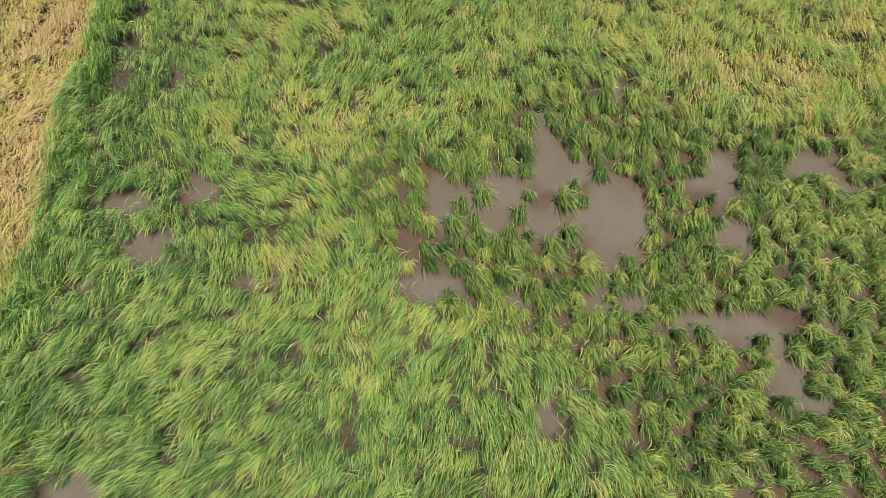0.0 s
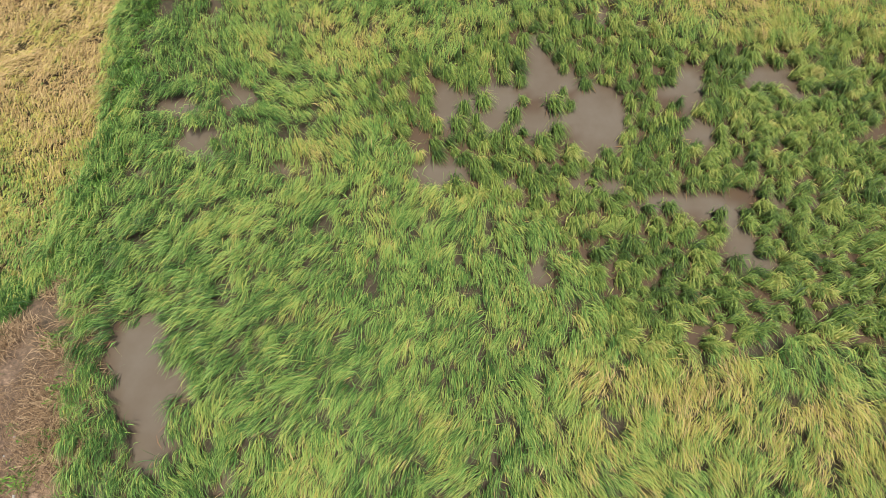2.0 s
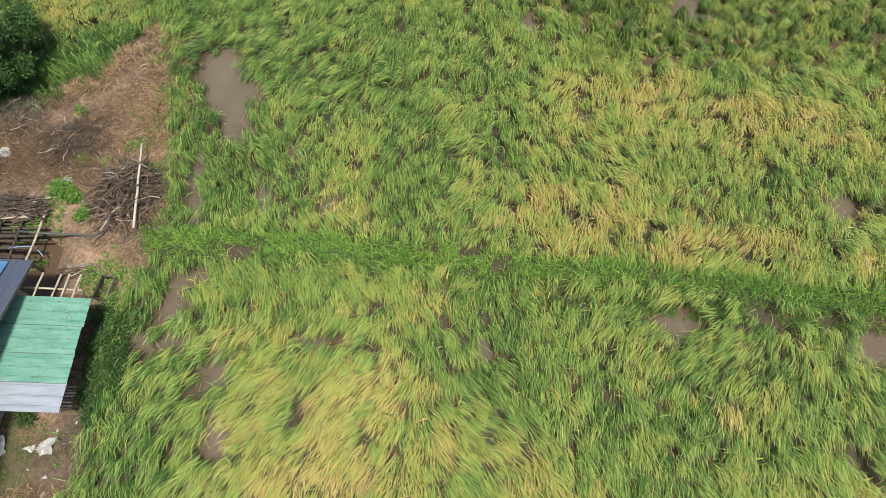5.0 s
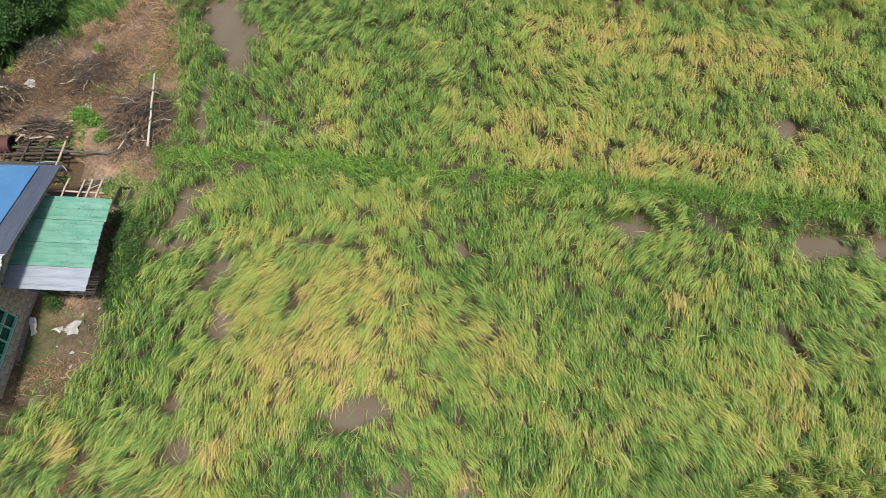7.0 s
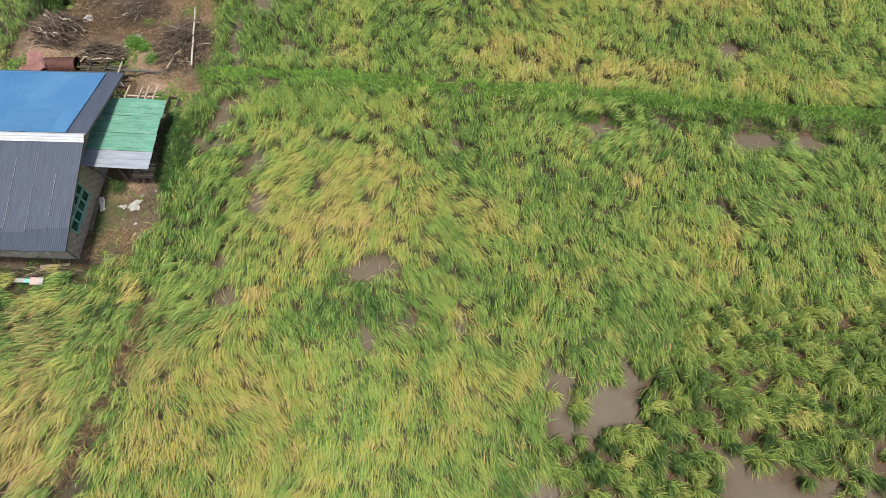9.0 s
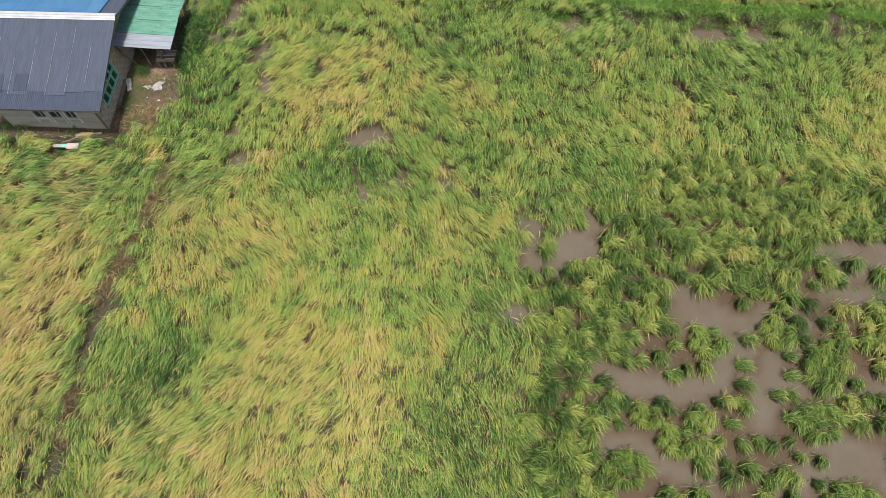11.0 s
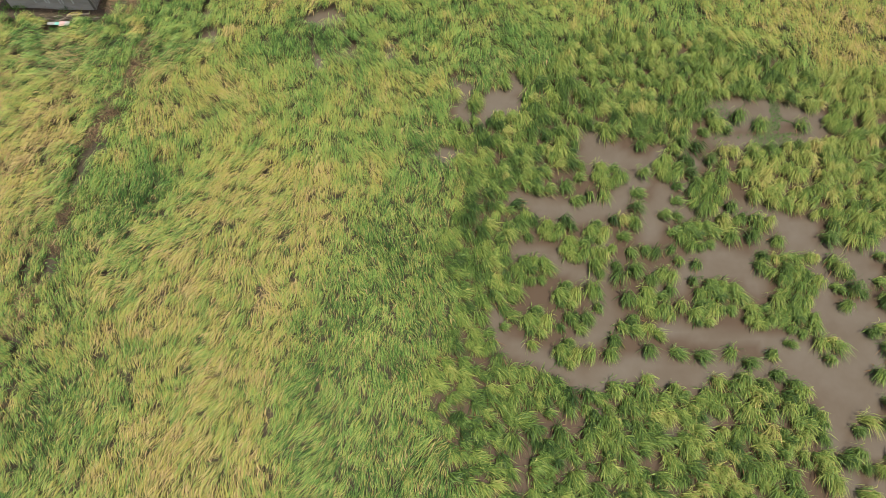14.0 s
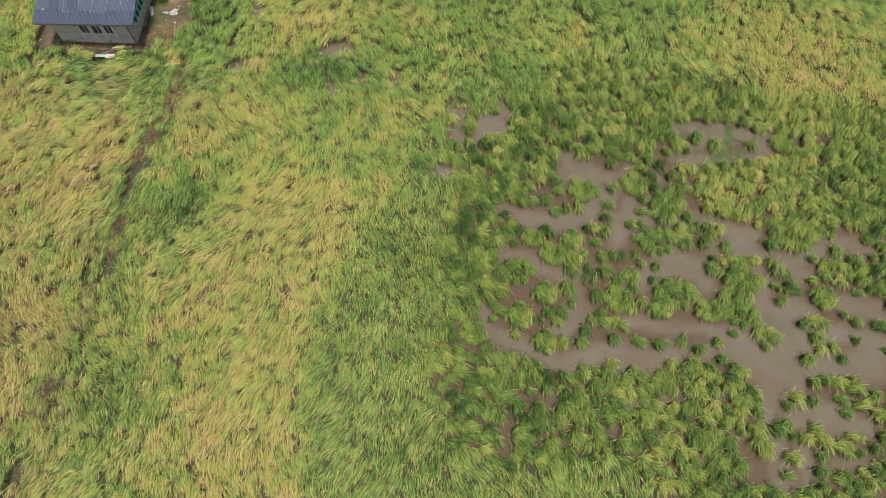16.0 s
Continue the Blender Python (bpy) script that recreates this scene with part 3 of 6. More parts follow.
def ground():
    def axis(lo, hi, step):
        fine = np.arange(lo, hi + step, step)
        out = 1.25 ** np.arange(1, 30) * 1.6
        return np.concatenate([lo - out[::-1], fine, hi + out])

    xs, ys = axis(-31, 36, 0.36), axis(-51, 28, 0.36)
    x, y = np.meshgrid(xs, ys)
    x, y = x.ravel(), y.ravel()
    z = land_height(x, y)
    far = smooth(0.0, 1.0, np.maximum(np.maximum(-30 - x, x - 35), np.maximum(-50 - y, y - 27)) / 6)
    beyond = smooth(-0.2, 1.6, -inside(x, y, OVERLOOKED) + 1.5 * (fbm(x, y, 2.0, 4) - 0.5))
    far = np.maximum(far, beyond)
    z = z * (1 - far) + far * (0.05 + 0.2 * (fbm(x, y, 40, 2) - 0.5))
    n, k = len(xs), len(ys)
    i = (np.arange(k - 1)[:, None] * n + np.arange(n - 1)).ravel()
    dry = smooth(-0.7, 0.5, inside(x, y, YARD) + 0.8 * (fbm(x, y, 1.5, 7) - 0.5))
    dry = dry * (1 - 0.75 * (1 - smooth(-14.6, -13.4, y + 0.8 * (fbm(x, y, 0.9, 6) - 0.5)))) * smooth(-17.4, -16.6, y)
    dry = dry * (1 - 0.85 * np.exp(-(((x + 13.4) / 0.7) ** 2 + ((y - 1.6) / 1.2) ** 2))) * (1 - 0.8 * np.exp(-(((x + 18.4) / 1.3) ** 2 + ((y + 2.0) / 1.1) ** 2)))
    dry = dry * (1 - 0.85 * np.exp(-((((x + 16.8) / 1.7) ** 2 + ((y + 7.4) / 1.0) ** 2) ** 2))) * (1 - 0.55 * np.exp(-(((x + 17.6) / 2.6) ** 2 + ((y + 3.6) / 2.4) ** 2)))
    me = mesh_of("ground", np.c_[x, y, z], None, np.c_[i, i + 1, i + n + 1, i + n], (("dry", dry), ("far", far)))
    me.materials.append(GROUND)
    me.shade_smooth()
    return tagged(new("ground", me), "wet brown mud and trodden soil under the fields", "ground", kind="structure")


def water():
    xs, ys = np.arange(-31, 36.1, 0.36), np.arange(-51, 28.1, 0.36)
    x, y = np.meshgrid(xs, ys)
    x, y = x.ravel(), y.ravel()
    n, k = len(xs), len(ys)
    i = (np.arange(k - 1)[:, None] * n + np.arange(n - 1)).ravel()
    silt = 1 - smooth(-0.35, 0.06, np.maximum(pools(x, y, POOLS), strokes(x, y, CHANNELS)) + 0.5 * (fbm(x, y, 1.6, 73) - 0.5))
    me = mesh_of("water", np.c_[x, y, np.full(len(x), -0.225)], None, np.c_[i, i + 1, i + n + 1, i + n], (("silt", silt),))
    me.materials.append(WATER)
    return tagged(new("water", me), "still muddy brown flood water between the rice", "water", kind="structure")


ground()
water()


# ---- rice ----
def blades(base, way, length, lean, width, tone, arch=0.85):
    """Leaf blades that rise from base, bend over towards way and taper to a point: places, triangles, quads, tones."""
    n = len(base)
    d = np.c_[np.cos(way), np.sin(way), np.zeros(n)]
    turn = 0.9 * np.sin(np.arange(n) * 2.39996)
    side = np.c_[-np.sin(way) * np.cos(turn), np.cos(way) * np.cos(turn), np.sin(turn)] * (width / 2)[:, None]
    reach, high = length * (0.3 + 0.6 * lean), length * (0.86 - 0.62 * lean)
    mid = base + d * (reach * 0.42)[:, None]
    mid[:, 2] += high
    tip = base + d * reach[:, None]
    tip[:, 2] += high * arch
    return slips(base, mid, tip, side, tone)


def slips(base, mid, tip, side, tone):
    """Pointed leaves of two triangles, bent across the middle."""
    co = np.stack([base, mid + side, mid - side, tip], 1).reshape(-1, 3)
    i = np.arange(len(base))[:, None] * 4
    # shade at the root and yellowing at the tip go into the tone
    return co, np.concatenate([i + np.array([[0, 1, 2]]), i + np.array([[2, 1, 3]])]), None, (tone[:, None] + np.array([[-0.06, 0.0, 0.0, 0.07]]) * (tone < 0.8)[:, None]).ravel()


FLOW = [(-6.0, 11.0, 2.5, -15), (-9.5, 5.5, 3.5, -145), (-5.0, 4.5, 3.0, -128), (9.0, 4.8, 3.0, -35), (9.5, -2.5, 2.5, -140), (5.5, -3.5, 2.0, -25), (-8.0, -2.8, 2.0, -25), (-8.0, -13.0, 2.5, 195), (-3.5, -13.5, 2.5, 215), (0.0, -14.5, 2.0, -20), (5.0, -14.5, 4.0, -70), (8.0, -10.5, 3.0, 170)]
FLOW_SOUTH = [(-10.5, -20.0, 2.0, 175), (-17.0, -19.5, 3.0, 170), (-17.0, 0.8, 2.5, -10), (-8.5, -22.0, 3.0, -22), (-3.5, -21.0, 2.5, -55), (8.0, -18.0, 3.0, -60), (-12.0, -27.5, 2.0, -70), (0.0, -31.0, 4.0, -60)]


def flow(x, y):
    """The way the lodged rice lies, in radians."""
    a = radians(-92) + 1.7 * (fbm(x, y, 7.0, 21) - 0.5) + 1.0 * (vnoise(x, y, 2.2, 23) - 0.5)
    cx, cy = np.cos(a), np.sin(a)
    for px, py, r, deg in FLOW + FLOW_SOUTH:
        k = 1.6 * np.exp(-((x - px) ** 2 + (y - py) ** 2) / r**2)
        cx, cy = cx + k * math.cos(radians(deg)), cy + k * math.sin(radians(deg))
    return np.arctan2(cy, cx)


def drift(x, y):
    """The way the separate hills are swept, in radians."""
    return radians(-62) + 1.5 * (fbm(x, y, 4.0, 25) - 0.5) + 0.35 * smooth(6.0, 10.0, x) * smooth(-2.0, 2.0, y)


def tone_at(x, y):
    t = 0.335 - 0.015 * smooth(-9.0, -7.0, y) * (1 - smooth(0.0, 3.0, y)) + 0.065 * (1 - smooth(-12.0, -8.0, y)) + 0.02 * (1 - smooth(-20.0, -17.0, y)) + 0.07 * (1 - smooth(-24.0, -18.0, y)) * (1 - smooth(2.0, 5.0, x)) + 0.22 * (fbm(x, y, 5.0, 31) - 0.5) + 0.26 * (fbm(x, y, 1.1, 33) - 0.5) + 0.85 * patches(x, y, PATCHES)
    t = t + (0.18 + 0.26 * (1 - smooth(-24.0, -19.0, y))) * (vnoise(x, y, 0.5, 39) - 0.5)
    t = np.where(t > 0.6, 0.6 + 0.45 * (t - 0.6), t) - (0.12 + 0.08 * (1 - smooth(-22.0, -18.0, y))) * clumpy(x, y)
    west = smooth(-0.35, 0.3, inside(x, y, WEST_FIELD))
    straw = smooth(0.4, 1.6, -13.2 + 0.13 * (y + 20) + 2.0 * (fbm(x, y, 1.5, 36) - 0.5) - x) * (1 - smooth(-21.0, -19.0, y))
    t = t + straw * 0.28 * (0.1 + 1.1 * fbm(x, y, 0.7, 38)) * (0.97 - t)
    t = t + west * (0.44 + 0.4 * smooth(4.5, 10.5, y + 3.0 * (fbm(x, y, 2.0, 30) - 0.5)) + 0.5 * (fbm(x, y, 2.4, 35) - 0.5) - t)
    t = t - 0.07 * smooth(2.0, 6.0, x) * smooth(-21.0, -19.0, y) * (1 - smooth(-10.0, -8.0, y))
    t = t + 0.75 * (1 - smooth(0.5, 1.3, along(x, y, BUND_WEST) + 0.8 * (fbm(x, y, 1.4, 37) - 0.5))) * (0.3 - t)
    lush = smooth(-0.7, 0.7, inside(x + 2.2 * (fbm(x, y, 1.8, 14) - 0.5), y, LUSH)) * (1 - clumpy(x, y))
    t = t + 0.85 * lush * (0.205 + 0.34 * (fbm(x, y, 1.5, 15) - 0.5) + 0.16 * (vnoise(x, y, 0.5, 16) - 0.5) - t)
    t = t - 0.22 * np.exp(-(((x + 7.5) / 6.0) ** 2 + ((y - 2.5) / 3.5) ** 2)) - 0.03 * smooth(18.0, 21.0, -y) * clumpy(x, y) - 0.03 * smooth(0.0, 3.0, y) * clumpy(x, y) + 0.09 * smooth(13.0, 16.0, y) * smooth(-2.0, 4.0, x)
    t = t - 0.2 * np.exp(-(((x + 11.2) / 1.5) ** 2 + ((y + 8.5) / 7.0) ** 2)) - 0.2 * np.exp(-(((x + 15.5) / 5.5) ** 2 + ((y + 20.3) / 2.6) ** 2))
    t = t + (1 - smooth(0.3, 1.5, along(x, y, WET_EDGE))) * (0.17 + 0.5 * smooth(0.62, 0.8, vnoise(x, y, 0.6, 42)) - t)
    t = t - 0.24 * np.exp(-(((x + 11.4) / 2.3) ** 2 + ((y - 9.0) / 10.0) ** 2))
    t = t + smooth(-0.3, 0.3, inside(x, y, RANK)) * (-0.2 + 0.5 * (fbm(x, y, 0.8, 40) - 0.5) - t)
    bank = 1 - smooth(0.5, 1.1, along(x, y, BANK))
    t = t + bank * (0.2 + 0.3 * (fbm(x, y, 0.9, 34) - 0.5) - t)
    return np.where(t < 0.25, 0.25 + 0.5 * (t - 0.25), np.minimum(t, 0.97))


def rice_stand(name, label, lo, hi, step, per, seed, long=1.0, mixed=0.1, fat=1.0):
    """One stand of rice over a rectangle of the plan, tuft by tuft."""
    rng = np.random.default_rng(seed)
    gx, gy = np.meshgrid(np.arange(lo[0], hi[0], step), np.arange(lo[1], hi[1], step))
    x, y = gx.ravel() + rng.uniform(-0.5, 0.5, gx.size) * step, gy.ravel() + rng.uniform(-0.5, 0.5, gx.size) * step
    c = clumpy(x, y)
    (turn, rise, hue), rim = swathes(x, y, 0.62, seed)
    lie = flow(x, y) + rng.normal(0, 0.18, len(x)) + np.where(y < -9.0, 0.5, 0.75) * (turn - 0.5)
    xt, yt = x + 0.45 * long * np.cos(lie), y + 0.45 * long * np.sin(lie)
    wet = np.maximum(water_here(x, y), water_here((x + xt) / 2, (y + yt) / 2) - 0.12)
    keep = (wet < -0.04) & (rng.uniform(size=len(x)) > smooth(0.3, 0.7, c)) & (inside(x, y, YARD) + 0.5 * (fbm(x, y, 0.8, 41) - 0.5) < -0.05)
    keep &= np.minimum(along(x, y, BUND), along(xt, yt, BUND)) + 0.5 * (fbm(x, y, 0.7, 43) - 0.5) > 0.42
    keep &= along(x, y, BUND_FOOT) + 0.5 * (fbm(x, y, 0.7, 44) - 0.5) > 0.15 * smooth(-4.0, 4.0, x)
    keep &= (along(x, y, BUND_WEST) + 0.7 * (fbm(x, y, 0.9, 45) - 0.5) > 0.0 + 0.42 * vnoise(x, y, 2.3, 46) + 0.12 * smooth(-27.0, -23.0, y)) & (along(x, y, BROOK) > 0.22)
    closed = ((y < -20.0) & (x > -14.0)) | (inside(x, y, WEST_FIELD) > 0)
    keep &= (fbm(x, y, 0.9, 47) > np.where(closed, 0.06, 0.16)) & (vnoise(x, y, 0.55, 48) > np.where(closed, 0.0, 0.03))
    keep &= np.hypot(x + 17.15, y + 18.0) > 0.65
    keep &= (along(x, y, WET_EDGE) > 0.3) | (vnoise(x, y, 0.45, 44) > 0.4)
    keep &= (inside(x, y, OVERLOOKED) > 0) | (rng.uniform(size=len(x)) < 0.08)
    keep &= (rim > 0.11) | (rng.uniform(size=len(x)) > np.where(inside(x, y, WEST_FIELD) > 0, 0.0, np.where(closed, 0.04, np.where(y < -9.0, 0.2, 0.3))))
    x, y, lie, rise, hue = x[keep], y[keep], lie[keep], rise[keep], hue[keep]
    n = len(x)
    tone = tone_at(x, y) + rng.normal(0, 0.08, n) + 0.18 * (hue - 0.5)
    z = np.maximum(land_height(x, y), -0.26) + rng.uniform(0, 0.26, n) + 0.36 * rise + np.where(y < -12.0, 0.28, 0.42) * (fbm(x, y, 1.1, 53) - 0.35)
    size = np.exp(rng.normal(0, 0.16, n))
    i = np.repeat(np.arange(n), per)
    m = len(i)
    spread = rng.uniform(-np.pi, np.pi, m)
    even = np.maximum(smooth(0.4, 0.55, tone), closed[keep] * 0.75)[i]
    r = (0.2 + 0.06 * even) * np.sqrt(rng.uniform(0, 1, m))
    bx, by = x[i] + r * np.cos(spread), y[i] + r * np.sin(spread)
    way = np.where(rng.uniform(size=m) < 0.06, spread, lie[i] + rng.normal(0, 0.19, m))
    short = np.clip(smooth(-0.35, 0.3, inside(x, y, WEST_FIELD)), 0, 1)[i]
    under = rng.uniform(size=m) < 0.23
    length = long * rng.uniform(0.6, 1.12, m) * (1 - 0.35 * short) * size[i] * np.where(under, 0.7, 1)
    lean = np.clip(np.where(y[i] < -12.0, 0.84, 0.78) + rng.normal(0, 0.15, m) + 0.15 * under, 0.1, 0.98)
    base = np.c_[bx, by, z[i] - 0.03 - 0.12 * under]
    t = np.clip(tone[i] + rng.normal(0, 1, m) * mixed * (1 + 0.7 * (1 - smooth(0.15, 0.4, tone[i]))) + np.where(rng.uniform(size=m) < 0.025, 0.2, 0), 0.0, 0.93)
    # low blades: dead tan ones, dark green and brown ones coloured for shade between tufts
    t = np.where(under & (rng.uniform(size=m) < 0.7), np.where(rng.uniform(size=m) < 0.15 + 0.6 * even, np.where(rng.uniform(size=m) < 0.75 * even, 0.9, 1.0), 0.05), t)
    dead = 0.42 * smooth(-13.6, -15.5, x) * (y < -18.6) * smooth(0.3, 0.6, fbm(x, y, 1.2, 89)) + 0.15 * (inside(x, y, WEST_FIELD) > 0) + 0.4 * np.exp(-(((x + 10.9) / 1.6) ** 2 + ((y + 21.6) / 2.2) ** 2)) * smooth(0.3, 0.55, fbm(x, y, 0.9, 88))
    t = np.where(rng.uniform(size=m) < dead[i], np.where(x[i] < -13.0, 0.967, 0.95), t)
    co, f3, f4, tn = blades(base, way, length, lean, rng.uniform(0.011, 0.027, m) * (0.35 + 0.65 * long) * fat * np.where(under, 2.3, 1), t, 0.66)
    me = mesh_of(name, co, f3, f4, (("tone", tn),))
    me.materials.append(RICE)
    return tagged(new(name, me), label, "rice", kind="stuff")


rice_stand("rice_crop", "wind-lodged green and ripening rice of the flooded paddy", (-14.0, -9.2), (25.0, 24.0), 0.315, 40, 1, 0.82, 0.11, 0.97)
rice_stand("rice_crop", "lodged yellow-green rice, patchy, beside the low shed", (-26.0, -28.0), (34.0, -8.4), 0.325, 41, 2, 0.82, 0.11, 0.97)
rice_stand("rice_crop", "green and golden rice thinning into flooded clumps", (-28.0, -49.0), (34.0, -28.0), 0.335, 50, 3, 0.66, 0.17, 1.05)
rice_stand("rice_crop", "pale straw-coloured rice behind a grassy bank", (-22.5, 1.2), (-13.8, 23.5), 0.31, 50, 4, 0.85, 0.12, 1.25)
rice_stand("rice_crop", "rank green growth west of the yard", (-28.0, -9.5), (-14.0, 1.2), 0.42, 26, 5)


def low_growth(name, label, category, keep_at, lo, hi, count, tall, tones, mat, lean, wide, seed):
    """Low plants or litter, scattered where keep_at allows it."""
    rng = np.random.default_rng(seed)
    x, y = rng.uniform(lo[0], hi[0], count), rng.uniform(lo[1], hi[1], count)
    keep = rng.uniform(size=count) < keep_at(x, y)
    x, y = x[keep], y[keep]
    n = len(x)
    way = 6.3 * fbm(x, y, 1.7, seed) + rng.normal(0, 0.9, n)
    t = np.clip(rng.normal(tones[0], tones[1], n) + 0.35 * (fbm(x, y, 0.8, seed + 3) - 0.5), 0, 1)
    base = np.c_[x, y, np.maximum(land_height(x, y), -0.235) - 0.01]
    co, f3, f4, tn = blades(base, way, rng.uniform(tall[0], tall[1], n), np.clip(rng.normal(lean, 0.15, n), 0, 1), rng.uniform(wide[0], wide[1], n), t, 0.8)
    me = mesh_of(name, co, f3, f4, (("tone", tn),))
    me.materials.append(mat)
    return tagged(new(name, me), label, category, kind="stuff")


low_growth("bund_grass", "short bright green grass on the low field bund", "grass", lambda x, y: (1 - smooth(0.2, 0.95, along(x, y, BUND) + 0.8 * (fbm(x, y, 0.8, 81) - 0.5))) * smooth(0.2, 0.4, fbm(x, y, 1.1, 83)), (-12, -12.5), (30, -6.5), 150000, (0.2, 0.5), (0.44, 0.2), WEED, 0.55, (0.014, 0.032), 11)
low_growth("foot_weeds", "short dull green weeds and dead stalks at the bund's foot", "weeds", lambda x, y: (1 - smooth(0.2, 0.6, along(x, y, BUND_FOOT) + 0.4 * (fbm(x, y, 0.7, 82) - 0.5))) * smooth(0.34, 0.55, fbm(x, y, 1.3, 84)), (-4, -13.5), (30, -7.5), 160000, (0.12, 0.34), (0.24, 0.18), WEED, 0.7, (0.012, 0.028), 21)
low_growth("foot_straw", "brown dead stalks trampled at the bund's foot", "straw", lambda x, y: (1 - smooth(0.1, 0.5, along(x, y, BUND_FOOT))) * smooth(0.45, 0.6, fbm(x, y, 1.1, 86)), (-4, -13.5), (30, -7.5), 60000, (0.15, 0.45), (0.3, 0.2), STRAW, 0.8, (0.009, 0.02), 22)
low_growth("water_weed", "dark green weed floating on the shallow flood water", "weeds", lambda x, y: np.exp(-((((x - 20.5) / 4.2) ** 2 + ((y + 25.0) / 1.9) ** 2) ** 2)) * smooth(0.46, 0.62, fbm(x, y, 0.9, 88)) * (water_here(x, y) > -0.1), (15, -28), (26, -22), 60000, (0.05, 0.14), (0.12, 0.12), WEED, 0.97, (0.02, 0.05), 23)
low_growth("bank_grass", "tall bright green grass along the banks and ditches", "grass", lambda x, y: np.maximum(1 - smooth(0.2, 0.8, along(x, y, BANK)), 0.2 * smooth(0.15, 0.3, along(x, y, BUND_WEST)) * (1 - smooth(0.3, 0.9, along(x, y, BUND_WEST)))) * smooth(0.2, 0.4, fbm(x, y, 1.0, 85)), (-18, -46), (-10, 24), 170000, (0.3, 0.75), (0.34, 0.2), WEED, 0.5, (0.016, 0.036), 12)
low_growth("yard_straw", "dry straw and dead stalks strewn over the yard", "straw", lambda x, y: smooth(-0.5, 0.1, inside(x, y, YARD)) * smooth(0.42, 0.62, fbm(x, y, 1.4, 87) + 0.2 * np.exp(-(((x + 12.6) / 1.3) ** 2 + ((y + 6.9) / 0.8) ** 2)) + 0.25 * np.exp(-(((x + 12.9) / 0.8) ** 2 + ((y + 1.0) / 2.8) ** 2)) - 0.3 * np.exp(-(((x + 13.3) / 0.5) ** 2 + ((y - 1.7) / 0.9) ** 2)) - 0.08 * smooth(-14.5, -16.0, x) - 0.2 * smooth(-11.0, -12.5, y)), (-21.5, -17.8), (-11.0, 2.2), 100000, (0.12, 0.45), (0.38, 0.3), STRAW, 0.9, (0.006, 0.015), 13)
low_growth("dark_reeds", "rank dark green reeds bent over at the yard's rim", "reeds", lambda x, y: (1 - smooth(0.5, 1.1, along(x, y, [(-19.5, -0.9), (-17.5, 0.3), (-16.0, 1.4), (-14.8, 2.6)]))) * smooth(0.3, 0.5, fbm(x, y, 0.9, 98)), (-21, -3), (-13.5, 4), 26000, (0.5, 1.1), (0.05, 0.12), WEED, 0.75, (0.014, 0.03), 18)
EDGE = [(-18.9, -1.8), (-17.2, -0.2), (-15.3, 0.5), (-14.6, 1.8), (-13.6, 3.0), (-12.6, 2.6), (-12.2, 0.5), (-11.9, -2.0)]
low_growth("dead_reed", "pale dead reeds fallen along the rim of the yard", "straw", lambda x, y: (1 - smooth(0.1, 1.3, along(x, y, EDGE))) * smooth(0.42, 0.62, fbm(x, y, 1.2, 97)), (-19, -4), (-11, 4), 46000, (0.4, 0.9), (0.46, 0.28), STRAW, 0.8, (0.01, 0.022), 16)
low_growth("dead_weeds", "dark tangle of dead weeds over ash and soil", "weeds", lambda x, y: np.exp(-((((x + 16.4) / 2.6) ** 2 + ((y + 2.9) / 2.3) ** 2) ** 2)) * smooth(0.3, 0.55, fbm(x, y, 0.9, 99)) * smooth(-0.3, 0.2, inside(x, y, YARD)), (-21, -7), (-13, 1), 26000, (0.15, 0.5), (0.08, 0.16), STRAW, 0.6, (0.008, 0.02), 19)
low_growth("ditch_straw", "dead brown stalks along the narrow field ditch", "straw", lambda x, y: (1 - smooth(0.15, 0.7, along(x, y, BUND_WEST))) * smooth(0.46, 0.62, fbm(x, y, 1.6, 95) + 0.14 * smooth(-28.0, -22.0, y)), (-18, -47), (-11, -19), 90000, (0.3, 0.8), (0.22, 0.22), STRAW, 0.7, (0.01, 0.024), 15)
low_growth("wall_litter", "dark rotting stalks and weeds along the house wall", "straw", lambda x, y: smooth(-18.2, -17.9, y) * (1 - smooth(-17.5, -17.2, y + 0.4 * (fbm(x, y, 0.7, 93) - 0.5))) * smooth(0.3, 0.5, fbm(x, y, 0.6, 94)), (-21.5, -18.3), (-13.4, -17.0), 26000, (0.12, 0.4), (0.0, 0.14), STRAW, 0.85, (0.01, 0.022), 24)
low_growth("wall_weeds", "dark low weeds in the wet along the house wall", "weeds", lambda x, y: smooth(-18.3, -17.9, y) * (1 - smooth(-17.45, -17.25, y)) * smooth(0.35, 0.5, fbm(x, y, 0.5, 92)), (-21.5, -18.4), (-13.2, -17.1), 22000, (0.08, 0.25), (0.04, 0.12), WEED, 0.6, (0.012, 0.028), 27)
low_growth("wall_moss", "thin green moss and seedlings on damp soil by the wall", "moss", lambda x, y: smooth(0.42, 0.62, fbm(x, y, 0.9, 96) + 0.25 * np.exp(-(((x + 14.7) / 0.5) ** 2))) * 0.22, (-15.2, -16.9), (-13.6, -13.6), 22000, (0.03, 0.09), (0.1, 0.12), WEED, 0.7, (0.012, 0.025), 25)
low_growth("corner_straw", "brown straw strewn on the soil at the house corner", "straw", lambda x, y: np.exp(-(((x + 13.7) / 0.9) ** 2 + ((y + 16.6) / 0.7) ** 2)) * smooth(0.35, 0.55, fbm(x, y, 0.7, 90)), (-15.6, -18.2), (-12.4, -15.2), 14000, (0.15, 0.5), (0.4, 0.25), STRAW, 0.9, (0.008, 0.018), 26)
